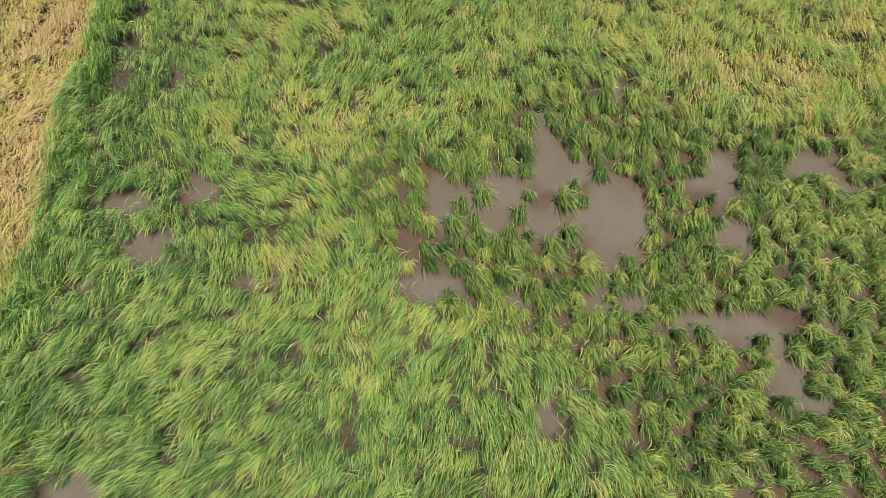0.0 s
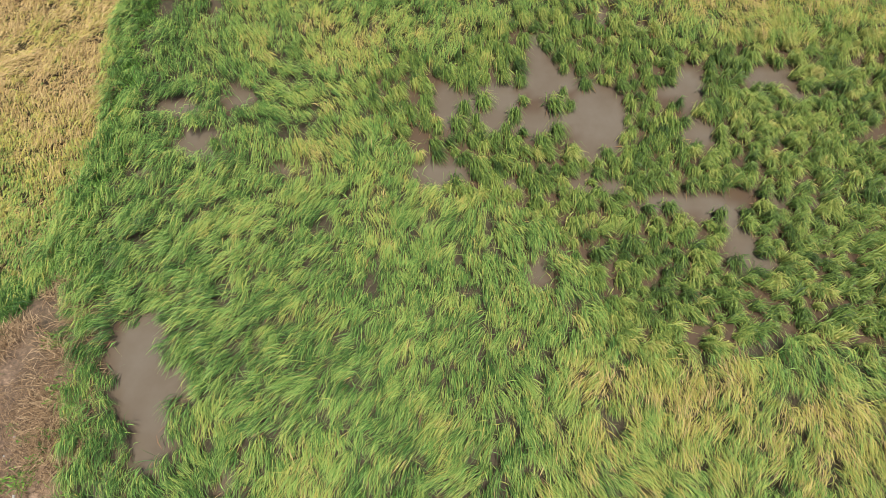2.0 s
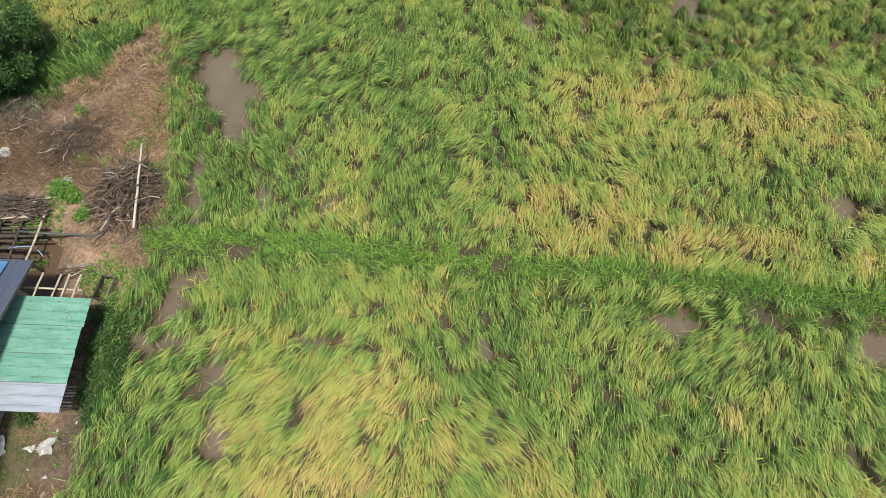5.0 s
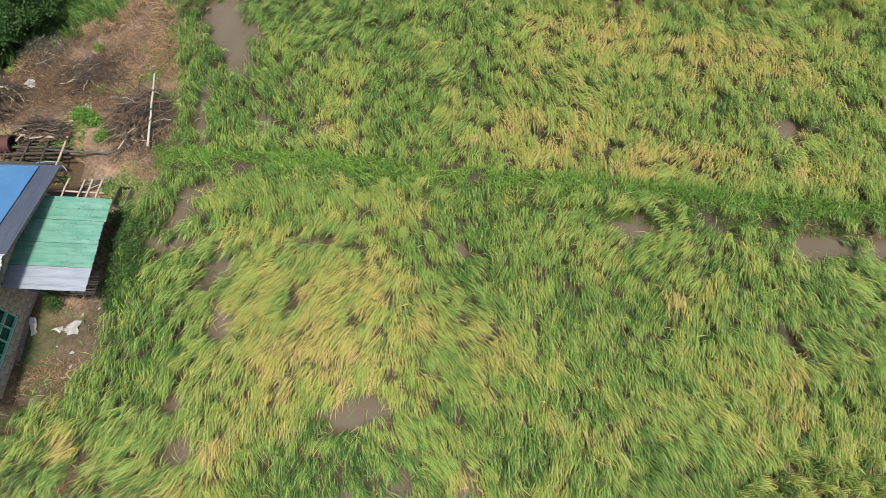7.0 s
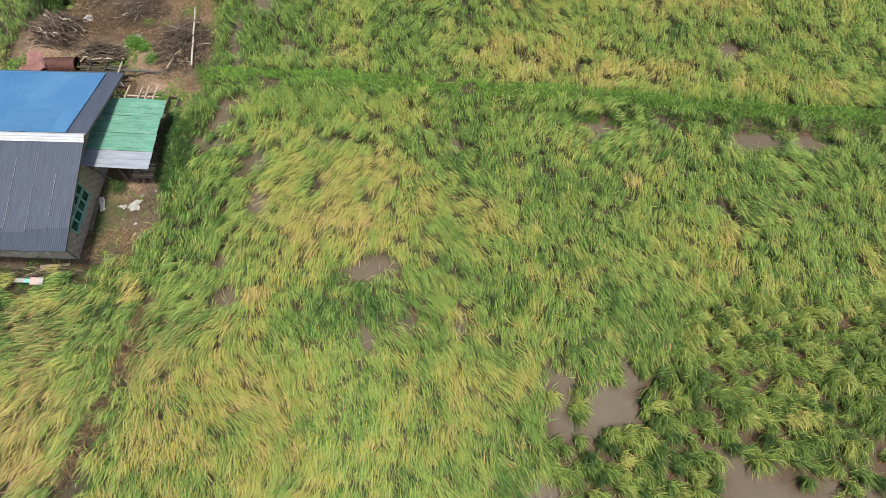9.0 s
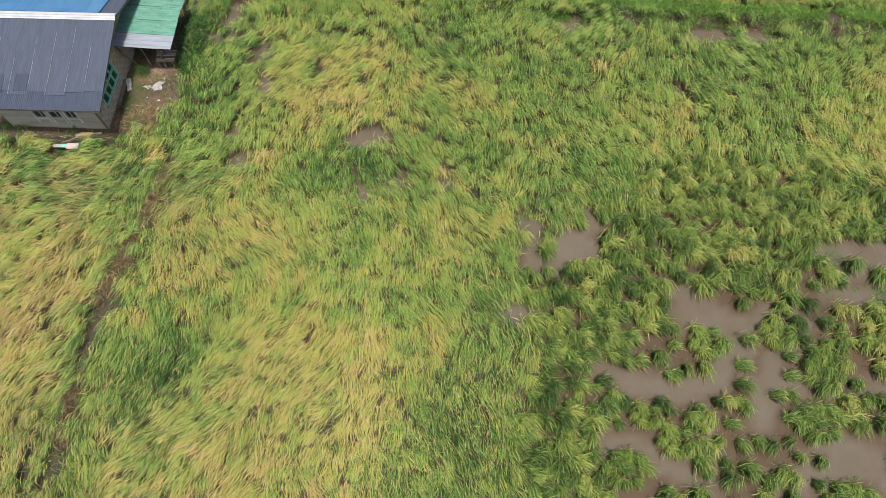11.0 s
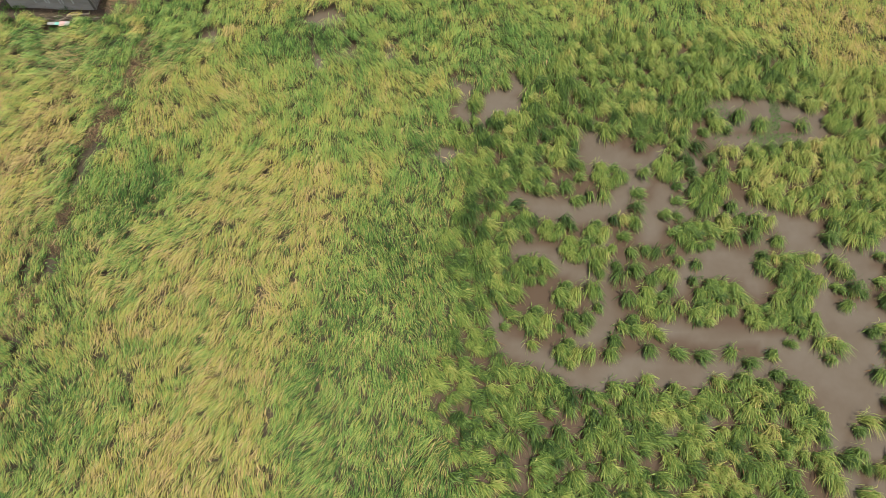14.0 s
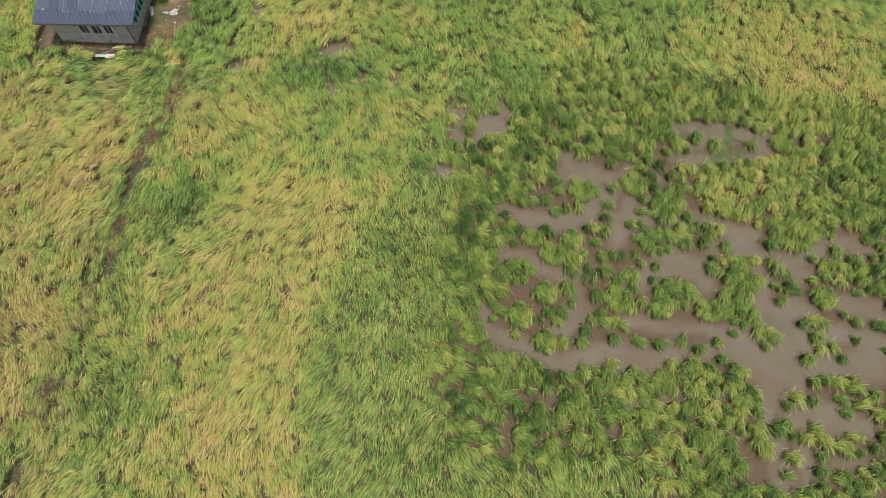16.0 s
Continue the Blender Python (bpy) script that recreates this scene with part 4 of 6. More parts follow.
low_growth("yard_weeds", "small green weeds at the rim of the yard", "weeds", lambda x, y: smooth(-0.6, 0.2, inside(x, y, YARD)) * np.where((x > -14.0) & (y < -12.9), 0.1, 1.0) * smooth(0.58, 0.68, fbm(x, y, 1.3, 91) + 0.3 * np.exp(-(((x + 12.6) / 0.5) ** 2 + ((y + 11.6) / 1.5) ** 2)) + 0.2 * np.exp(-((x + 15.3) ** 2 + (y + 5.2) ** 2) / 0.3) + 0.16 * np.exp(-((x + 14.2) ** 2 + (y + 13.9) ** 2) / 0.4)), (-21.5, -17.8), (-11.0, 2.2), 60000, (0.12, 0.4), (0.42, 0.2), WEED, 0.4, (0.02, 0.05), 14)


# ---- separate clumps in open water ----
def hearts(x, y, z, wide, tone, lie, rng, per, fat=1.0):
    """Rice hills: a close bunch of blades rises from each root, sweeps over with the wind and hangs down to the water."""
    n = len(x)
    i = np.repeat(np.arange(n), per)
    m = len(i)
    a = rng.uniform(-np.pi, np.pi, m)
    d = 0.14 * np.sqrt(rng.uniform(0, 1, m)) * wide[i] / 0.3
    way = np.where(rng.uniform(size=m) < 0.1, a, lie[i] + rng.normal(0, 0.34, m))
    down = np.cos(way - lie[i])
    base = np.c_[x[i] + d * np.cos(a) - 0.15 * np.cos(lie[i]), y[i] + d * np.sin(a) - 0.15 * np.sin(lie[i]), z[i]]
    reach = wide[i] * rng.uniform(0.85, 2.6, m) * (0.62 + 0.38 * down)
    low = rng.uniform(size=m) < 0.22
    high = (0.3 + 0.34 * rng.uniform(0, 1, m)) * (wide[i] / 0.3) ** 0.6 * rng.uniform(0.72, 1.35, n)[i] * np.where(low, 0.45, 1)
    k = np.c_[np.cos(way), np.sin(way), np.zeros(m)]
    twist = 0.9 * np.sin(np.arange(m) * 2.39996)
    half = rng.uniform(0.0055, 0.012, m) * fat
    side = np.c_[-np.sin(way) * np.cos(twist), np.cos(way) * np.cos(twist), np.sin(twist)] * half[:, None]
    mid = base + k * (reach * 0.42)[:, None]
    mid[:, 2] += high
    tip = base + k * reach[:, None]
    tip[:, 2] += high * rng.uniform(0.25, 0.85, m)
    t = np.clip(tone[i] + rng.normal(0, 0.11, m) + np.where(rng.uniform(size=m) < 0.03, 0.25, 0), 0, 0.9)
    # low inner blades take near-black green or dark brown for the hill's inner shade
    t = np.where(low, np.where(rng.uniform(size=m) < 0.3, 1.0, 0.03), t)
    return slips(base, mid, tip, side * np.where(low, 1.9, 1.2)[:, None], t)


LISTED = np.array(CLUMPS_A + CLUMPS_B + CLUMPS_C + CLUMPS_NORTH)


def clump_stand(name, label, lo, hi, seed, per, gap, broad, fat=1.0):
    rng = np.random.default_rng(seed)
    step = 0.45
    gx, gy = np.meshgrid(np.arange(lo[0], hi[0], step), np.arange(lo[1], hi[1], step))
    x, y = gx.ravel() + rng.uniform(-0.5, 0.5, gx.size) * step, gy.ravel() + rng.uniform(-0.5, 0.5, gx.size) * step
    lie = drift(x, y) + rng.normal(0, 0.4, len(x))
    w = np.maximum(water_here(x, y), water_here(x + 0.3 * np.cos(lie), y + 0.3 * np.sin(lie)) - 0.08)
    keep = (clumpy(x, y) > 0.4) & (w < -0.02) & (inside(x, y, OVERLOOKED) > -1.0)
    keep &= fbm(x, y, 1.3, 49) + rng.normal(0, 0.05, len(x)) > gap
    keep &= (np.hypot(x[:, None] - LISTED[:, 0], y[:, None] - LISTED[:, 1]) > LISTED[:, 2] + 0.1).all(axis=1)
    x, y, lie = x[keep], y[keep], lie[keep]
    wide = rng.uniform(0.6, 1.2, len(x)) * broad
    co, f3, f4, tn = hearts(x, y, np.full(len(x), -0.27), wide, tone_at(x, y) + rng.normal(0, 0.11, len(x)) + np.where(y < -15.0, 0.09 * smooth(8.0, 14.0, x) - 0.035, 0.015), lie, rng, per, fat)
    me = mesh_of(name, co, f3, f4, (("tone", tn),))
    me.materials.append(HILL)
    return tagged(new(name, me), label, "rice", kind="stuff")


clump_stand("rice_hills", "close green rice hills with muddy water between them", (-6.0, -1.0), (24.0, 18.0), 61, 122, 0.25, 0.285, 1.15)
clump_stand("rice_hills", "dark green and olive rice hills round the flooded part", (-6.0, -49.0), (34.0, -17.0), 62, 122, 0.26, 0.33, 1.15)


def clump_mesh(seed, radius):
    """A clump of that radius: one rice hill, or several side by side."""
    rng = np.random.default_rng(seed)
    roots = [(0.0, 0.0)]
    for n in range(400):
        a, d = rng.uniform(-np.pi, np.pi), max(0.0, radius - 0.23) * math.sqrt(rng.uniform(0, 1))
        p = (d * math.cos(a), d * math.sin(a))
        if radius > 0.34 and all(math.hypot(p[0] - q[0], p[1] - q[1]) > 0.39 for q in roots):
            roots.append(p)
    roots = np.array(roots)
    wide = rng.uniform(0.2, 0.37, len(roots))
    tone = 0.17 + 0.08 * rng.normal(0, 1, len(roots)) + 0.08 * (len(roots) > 4) * rng.uniform(0, 1, len(roots))
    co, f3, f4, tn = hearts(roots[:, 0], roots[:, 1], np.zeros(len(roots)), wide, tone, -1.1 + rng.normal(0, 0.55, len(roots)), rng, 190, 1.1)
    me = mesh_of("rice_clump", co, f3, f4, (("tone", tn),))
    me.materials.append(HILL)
    return me


CLUMP_SIZES = [0.3, 0.3, 0.3, 0.46, 0.46, 0.46, 0.62, 0.62, 0.62, 0.8, 0.8, 1.0, 1.0]
CLUMP_MESHES = [clump_mesh(100 + n, r) for n, r in enumerate(CLUMP_SIZES)]
for n, (x, y, r) in enumerate(CLUMPS_A + CLUMPS_B + CLUMPS_C + CLUMPS_NORTH):
    fit = [k for k, v in enumerate(CLUMP_SIZES) if abs(v - r) < 0.001 + min(abs(v - r) for v in CLUMP_SIZES)]
    k = fit[n % len(fit)]
    ob = new("rice_clump", CLUMP_MESHES[k])
    wide = min(1.15, max(0.85, r / CLUMP_SIZES[k]))
    ob.matrix_basis = pose(x, y, -0.26, 0, 0, random.uniform(-25, 25)) @ Matrix.Diagonal((wide, wide * random.uniform(0.8, 1.0), random.uniform(0.85, 1.05), 1))
    tagged(ob, "small green rice clump standing in muddy flood water" if r < 0.48 else "broad green rice clump standing in muddy flood water", "rice", "rice clumps in the flood water")


# ---- more materials ----
def sheet_metal(name, base, worn, rust, size=0.5, rough=0.5, stretch=None, rust_from=0.72):
    m, nodes, links, b = material(name, rough, 0.0)
    n1, n2, n3 = noise_node(nodes, links, size, 6, 0.6, stretch), noise_node(nodes, links, 0.06, 4, 0.7), noise_node(nodes, links, 1.1, 4, 0.6)
    r1 = ramp(nodes, [(0.35, base), (0.65, worn)])
    links.new(n1.outputs[0], r1.inputs[0])
    r2 = ramp(nodes, [(rust_from - 0.05, (0, 0, 0)), (rust_from + 0.05, (1, 1, 1))])
    links.new(n2.outputs[0], r2.inputs[0])
    r3 = ramp(nodes, [(0.45, (0, 0, 0)), (0.7, (1, 1, 1))])
    links.new(n3.outputs[0], r3.inputs[0])
    mul = nodes.new("ShaderNodeMath")
    mul.operation = "MULTIPLY"
    links.new(r2.outputs[0], mul.inputs[0])
    links.new(r3.outputs[0], mul.inputs[1])
    mx = nodes.new("ShaderNodeMix")
    mx.data_type = "RGBA"
    links.new(mul.outputs[0], mx.inputs["Factor"])
    links.new(r1.outputs[0], mx.inputs["A"])
    mx.inputs["B"].default_value = (*rust, 1)
    links.new(mx.outputs["Result"], b.inputs["Base Color"])
    b.inputs["Specular IOR Level"].default_value = 0.3
    bump(nodes, links, b, n1.outputs[0], 0.15, 0.02)
    return m


ROOF_GREY = sheet_metal("blue_grey_roofing", (0.045, 0.057, 0.086), (0.063, 0.077, 0.114), (0.12, 0.13, 0.15), 0.5, 0.58, (6, 0.5, 1), 0.66)
ROOF_BAND = sheet_metal("slate_blue_roofing", (0.030, 0.041, 0.068), (0.044, 0.058, 0.092), (0.22, 0.23, 0.26), 0.4, 0.58, (6, 0.5, 1), 0.74)
ROOF_GREEN = sheet_metal("faded_green_roofing", (0.072, 0.215, 0.162), (0.138, 0.29, 0.232), (0.06, 0.075, 0.055), 0.45, 0.55, (0.5, 2.2, 1), 0.57)
ROOF_PALE = sheet_metal("pale_zinc_roofing", (0.20, 0.23, 0.28), (0.27, 0.30, 0.355), (0.18, 0.13, 0.1), 0.5, 0.4, (0.5, 3, 1), 0.76)
CAP_WHITE = plain("white_painted_cap", [(0.30, 0.32, 0.35), (0.46, 0.48, 0.51)], 0.6, 0.45, 0, 0.1)
TARP = plain("blue_tarpaulin", [(0.036, 0.118, 0.262), (0.05, 0.15, 0.31), (0.075, 0.188, 0.35)], 1.6, 0.42, 0, 0.3, None, 0.03)
TARP_PALE = plain("worn_blue_tarpaulin", [(0.045, 0.14, 0.285), (0.07, 0.175, 0.325)], 0.5, 0.45, 0, 0.3, None, 0.02)
LAP_WEAR = plain("pale_lap_wear", [(0.14, 0.155, 0.18), (0.32, 0.33, 0.36)], 0.1, 0.8)
BLOCK = plain("concrete_block", [(0.26, 0.215, 0.16), (0.38, 0.325, 0.25), (0.48, 0.42, 0.335)], 0.5, 0.92, 0, 0.6)
MORTAR = plain("cement_mortar", [(0.10, 0.088, 0.07), (0.17, 0.15, 0.12)], 0.3, 0.95)
PLASTER = plain("weathered_cement_plaster", [(0.22, 0.20, 0.17), (0.38, 0.355, 0.315), (0.48, 0.455, 0.41)], 0.9, 0.9, 0, 0.4, (0.5, 1, 2))
FRAME_WHITE = plain("chalky_white_frame", [(0.42, 0.42, 0.40), (0.6, 0.6, 0.58)], 0.3, 0.6)
FRAME_GREEN = plain("pale_green_frame", [(0.22, 0.46, 0.36), (0.36, 0.60, 0.50)], 0.3, 0.5)
# near-black: the shade of unlit insides put into the colour
DARK = plain("unlit_inside", [(0.012, 0.011, 0.01), (0.03, 0.027, 0.022)], 0.8, 0.95)
WOOD_GREY = plain("weathered_grey_wood", [(0.06, 0.05, 0.042), (0.15, 0.125, 0.10), (0.25, 0.215, 0.175)], 0.25, 0.85, 0, 0.5, (1, 1, 1), 0.015)
WOOD_PALE = plain("pale_bamboo", [(0.22, 0.18, 0.13), (0.36, 0.31, 0.24), (0.46, 0.42, 0.35)], 0.3, 0.7, 0, 0.3)
WOOD_DARK = plain("dark_wet_wood", [(0.018, 0.014, 0.011), (0.05, 0.04, 0.03), (0.09, 0.075, 0.06)], 0.3, 0.8, 0, 0.5)
TWIG = plain("grey_brown_twigs", [(0.04, 0.026, 0.018), (0.12, 0.082, 0.055), (0.25, 0.18, 0.122)], 0.35, 0.9, 0, 0.4)
FIREWOOD = plain("dark_brown_firewood", [(0.03, 0.02, 0.014), (0.085, 0.058, 0.041), (0.19, 0.135, 0.095)], 0.35, 0.9, 0, 0.4)
POLE_WHITE = plain("bleached_white_pole", [(0.26, 0.235, 0.205), (0.46, 0.43, 0.385)], 0.5, 0.55, 0, 0.2)
RUST = sheet_metal("rusty_brown_steel", (0.06, 0.026, 0.022), (0.10, 0.045, 0.038), (0.05, 0.018, 0.012), 0.35, 0.7, None, 0.6)
PINK = sheet_metal("faded_pink_steel", (0.17, 0.08, 0.075), (0.26, 0.14, 0.13), (0.09, 0.035, 0.028), 0.35, 0.65, None, 0.66)
PLASTIC = plain("grubby_white_plastic", [(0.18, 0.185, 0.18), (0.32, 0.325, 0.32), (0.48, 0.485, 0.48)], 0.25, 0.4, 0, 0.3)
POLE_GREY = plain("damp_grey_green_pole", [(0.035, 0.045, 0.04), (0.09, 0.11, 0.10)], 0.3, 0.7)
HOSE_BLUE = plain("blue_grey_hose", [(0.12, 0.2, 0.34), (0.2, 0.3, 0.45)], 0.3, 0.45)
BRIGHT = plain("bright_green_plastic", [(0.06, 0.24, 0.06), (0.1, 0.34, 0.1)], 0.2, 0.4)
SIGN_PINK = plain("faded_pink_print", [(0.42, 0.25, 0.24), (0.55, 0.36, 0.34)], 0.15, 0.5)
SIGN_TEAL = plain("faded_teal_print", [(0.1, 0.36, 0.32), (0.2, 0.48, 0.42)], 0.15, 0.5)


def glass_material():
    m, nodes, links, b = material("green_window_glass", 0.08)
    b.inputs["Base Color"].default_value = (0.02, 0.16, 0.11, 1)
    b.inputs["Transmission Weight"].default_value = 0.55
    b.inputs["IOR"].default_value = 1.45
    return m


GLASS = glass_material()
GLASS_GREY = plain("dusty_dark_glass", [(0.02, 0.023, 0.025), (0.05, 0.055, 0.058)], 0.5, 0.15)

# ---- low house with two roof slopes; x west to east, y south to north ----
WEST, EAST, SOUTH, NORTH = -20.0, -14.2, -17.78, -9.05
RIDGE_Y, RIDGE_Z, EAVE_S, EAVE_N = -13.22, 3.42, 2.36, 2.42
WALL_E, WALL_S, WALL_W, WALL_N = -15.01, -17.08, -19.6, -9.7


def roof_z(y):
    if y <= RIDGE_Y:
        return RIDGE_Z + (EAVE_S - RIDGE_Z) * (RIDGE_Y - y) / (RIDGE_Y - SOUTH)
    return RIDGE_Z + (EAVE_N - RIDGE_Z) * (y - RIDGE_Y) / (NORTH - RIDGE_Y)


def corrugated(x0, x1, y0, y1, lift, wave=0.076, deep=0.0035, thick=0.003):
    """A corrugated sheet on the roof slope between y0 and y1, with its waves running down the slope."""
    cols = max(6, int((x1 - x0) / wave * 6))
    xs = np.linspace(x0, x1, cols)
    ys = np.linspace(y0, y1, 6)
    zs = np.array([roof_z(v) for v in ys]) + lift
    x, y = np.meshgrid(xs, ys)
    z = zs[:, None] + deep * np.sin(2 * np.pi * (x - WEST) / wave)
    top = np.c_[x.ravel(), y.ravel(), z.ravel()]
    low = top - (0, 0, thick)
    k = (np.arange(5)[:, None] * cols + np.arange(cols - 1)).ravel()
    f = np.c_[k, k + 1, k + cols + 1, k + cols]
    n = len(top)
    return mesh_of("roof_sheet", np.r_[top, low], None, np.r_[f, f[:, ::-1] + n])


def house():
    rng = random.Random(5)
    h = thing("house", "low block house with a grey corrugated roof and blue tarpaulin", "house", (-17.4, -13.2, 0.1))
    # south slope: long sheets above, a lower row of shorter ones under them
    edges = np.linspace(WEST, EAST, 8)
    for n in range(7):
        end = SOUTH + 0.86 + rng.uniform(-0.05, 0.05)
        if n in (2, 4):
            end -= 0.16
        sheet = part("roof_sheet", corrugated(edges[n] - 0.03, edges[n + 1] + 0.03, end, RIDGE_Y - 0.05, 0.03 + 0.006 * (n % 2)), ROOF_GREY, h)
        # pale worn streaks on the laps, added as thin raised strips
        y = RIDGE_Y - rng.uniform(0.5, 1.2)
        while y > end + 0.3:
            long = rng.uniform(0.3, 1.1)
            if rng.random() < 0.95:
                y1 = max(y - long, end)
                a = math.atan2(roof_z(y) - roof_z(y1), y - y1)
                mid = (edges[n] + 0.01 + rng.uniform(-0.008, 0.008), (y + y1) / 2, roof_z((y + y1) / 2) + 0.05)
                bm = bmesh.new()
                bmesh.ops.create_cube(bm, size=1, matrix=Matrix.Translation(mid) @ Matrix.Rotation(a, 4, "X") @ Matrix.Diagonal((rng.uniform(0.008, 0.015), y - y1, 0.006, 1)))
                part("lap_sealant", bm, LAP_WEAR, sheet, "broken pale wear line on the lap, added as a strip")
            y -= long + rng.uniform(0.03, 0.2)
        part("roof_sheet", corrugated(edges[n] - 0.03, edges[n + 1] + 0.03, SOUTH + rng.uniform(-0.015, 0.015), SOUTH + 1.25, 0.005 + 0.005 * (n % 2)), ROOF_BAND, h, "slate-blue lower roof sheet")
    # roof patches
    for x0, x1, y0, y1 in ((-19.2, -18.65, -17.0, -16.2), (-18.15, -17.55, -16.95, -16.15)):
        part("roof_patch", corrugated(x0, x1, y0, y1, 0.055), ROOF_BAND, h, "darker patched sheet")
    for n in range(7):
        part("roof_sheet", corrugated(edges[n] - 0.03, edges[n + 1] + 0.03, RIDGE_Y + 0.05, NORTH, 0.01 + 0.006 * (n % 2)), ROOF_GREY, h)
    # white ridge cap, stepped
    bm = bmesh.new()
    prof = [(RIDGE_Y + 0.13, 0.05), (RIDGE_Y + 0.02, 0.10), (RIDGE_Y - 0.09, 0.115), (RIDGE_Y - 0.105, 0.085), (RIDGE_Y - 0.19, 0.085), (RIDGE_Y - 0.205, 0.06), (RIDGE_Y - 0.28, 0.055)]
    rows = [[bm.verts.new((x, y, roof_z(y) + up)) for y, up in prof] for x in (WEST - 0.02, EAST + 0.06)]
    for k in range(len(prof) - 1):
        bm.faces.new((rows[0][k], rows[0][k + 1], rows[1][k + 1], rows[1][k]))
    got = bmesh.ops.extrude_face_region(bm, geom=bm.faces[:])
    bmesh.ops.translate(bm, verts=[v for v in got["geom"] if isinstance(v, bmesh.types.BMVert)], vec=(0, 0, 0.012))
    bmesh.ops.recalc_face_normals(bm, faces=bm.faces[:])
    part("ridge_cap", bm, CAP_WHITE, h, "white folded ridge cap")
    # fascia and bargeboards
    for n, (a, b) in enumerate((((EAST - 0.05, SOUTH + 0.03), (EAST - 0.02, RIDGE_Y)), ((EAST - 0.05, RIDGE_Y), (EAST - 0.02, NORTH - 0.02)))):
        bm = bmesh.new()
        (xa, ya), (xb, yb) = a, b
        v = [bm.verts.new((x, y, roof_z(y) - dz)) for x in (xa, xb) for y in (ya, yb) for dz in (0.02, 0.15)]
        for f in ((0, 1, 3, 2), (4, 6, 7, 5), (0, 4, 5, 1), (2, 3, 7, 6), (0, 2, 6, 4), (1, 5, 7, 3)):
            bm.faces.new([v[k] for k in f])
        part("bargeboard", bm, WOOD_GREY, h)
    bm = box(bmesh.new(), (WEST + 0.05, SOUTH + 0.03, EAVE_S - 0.14), (EAST - 0.05, SOUTH + 0.06, EAVE_S - 0.01))
    part("fascia", bm, WOOD_GREY, h)
    for x in np.arange(WEST + 0.2, EAST - 0.1, 0.9):
        bm = bmesh.new()
        for y0, y1 in ((SOUTH + 0.07, RIDGE_Y), (RIDGE_Y, NORTH - 0.05)):
            a, b = Vector((x, y0, roof_z(y0) - 0.06)), Vector((x, y1, roof_z(y1) - 0.06))
            bmesh.ops.create_cube(bm, size=1, matrix=Matrix.Translation((a + b) / 2) @ Matrix.Rotation(math.atan2(b.z - a.z, b.y - a.y), 4, "X") @ Matrix.Diagonal((0.05, (b - a).length, 0.08, 1)))
        part("rafter", bm, WOOD_DARK, h)
    # walls round the openings
    win = [(-18.03, -17.46), (-17.31, -16.71), (-16.56, -16.02)]
    low, sill, head, top = -0.3, 0.95, 2.05, 2.40
    bm = bmesh.new()
    box(bm, (WALL_W, WALL_S, low), (WALL_E - 0.15, WALL_S + 0.15, sill))
    box(bm, (WALL_W, WALL_S, head), (WALL_E - 0.15, WALL_S + 0.15, top))
    xs = [WALL_W] + [v for w in win for v in w] + [WALL_E - 0.15]
    for a, b in zip(xs[::2], xs[1::2]):
        box(bm, (a, WALL_S, sill), (b, WALL_S + 0.15, head))
    south = part("wall", bm, PLASTER, h, "plastered wall with damp stains")
    part("plaster_band", box(bmesh.new(), (WALL_W + 0.02, WALL_S - 0.006, 0.32), (WALL_E - 0.17, WALL_S + 0.02, 0.608), 0.004), PLASTER, south)
    bm = box(bmesh.new(), (WALL_W - 0.02, WALL_S - 0.04, low), (WALL_E - 0.13, WALL_S - 0.001, 0.06))
    part("plinth", bm, MORTAR, h, "dark damp plinth")
    for n, (a, b) in enumerate(win):
        # near-black panel in place of the unlit room
        w = part("window", box(bmesh.new(), (a, WALL_S + 0.10, sill), (b, WALL_S + 0.12, head)), DARK, h, "dark window opening with white frame")
        for x in (a, b):
            part("jamb", box(bmesh.new(), (x - 0.035, WALL_S - 0.05, sill - 0.35), (x + 0.035, WALL_S + 0.03, head + 0.05), 0.008), FRAME_WHITE, w)
        part("sill", box(bmesh.new(), (a + 0.036, WALL_S - 0.07, sill - 0.05), (b - 0.036, WALL_S + 0.08, sill), 0.008), FRAME_WHITE, w)
        part("pane", box(bmesh.new(), (a + 0.037, WALL_S + 0.05, sill + 0.001), (b - 0.037, WALL_S + 0.056, head)), GLASS_GREY, w)
        x = a + (b - a) * (0.42 if n == 2 else 0.5)
        part("mullion", box(bmesh.new(), (x - 0.016, WALL_S + 0.03, sill + 0.001), (x + 0.016, WALL_S + 0.049, head), 0.004), FRAME_WHITE, w)
    # east gable wall: mortar core and blocks
    gy0, gy1, gz0, gz1 = -16.22, -14.34, 0.78, 1.8
    bm = bmesh.new()
    box(bm, (WALL_E - 0.14, WALL_S, low), (WALL_E - 0.012, WALL_N, gz0))
    box(bm, (WALL_E - 0.14, WALL_S, gz0), (WALL_E - 0.012, gy0, gz1))
    box(bm, (WALL_E - 0.14, gy1, gz0), (WALL_E - 0.012, WALL_N, gz1))
    box(bm, (WALL_E - 0.14, WALL_S, gz1), (WALL_E - 0.012, WALL_N, 2.42))
    v = [bm.verts.new((x, y, z)) for x in (WALL_E - 0.14, WALL_E - 0.012) for y, z in ((WALL_S, 2.421), (WALL_N, 2.421), (RIDGE_Y, RIDGE_Z - 0.06))]
    for f in ((0, 1, 2), (3, 5, 4), (0, 2, 5, 3), (2, 1, 4, 5)):
        bm.faces.new([v[k] for k in f])
    gable = part("wall", bm, MORTAR, h, "bare concrete block gable wall")
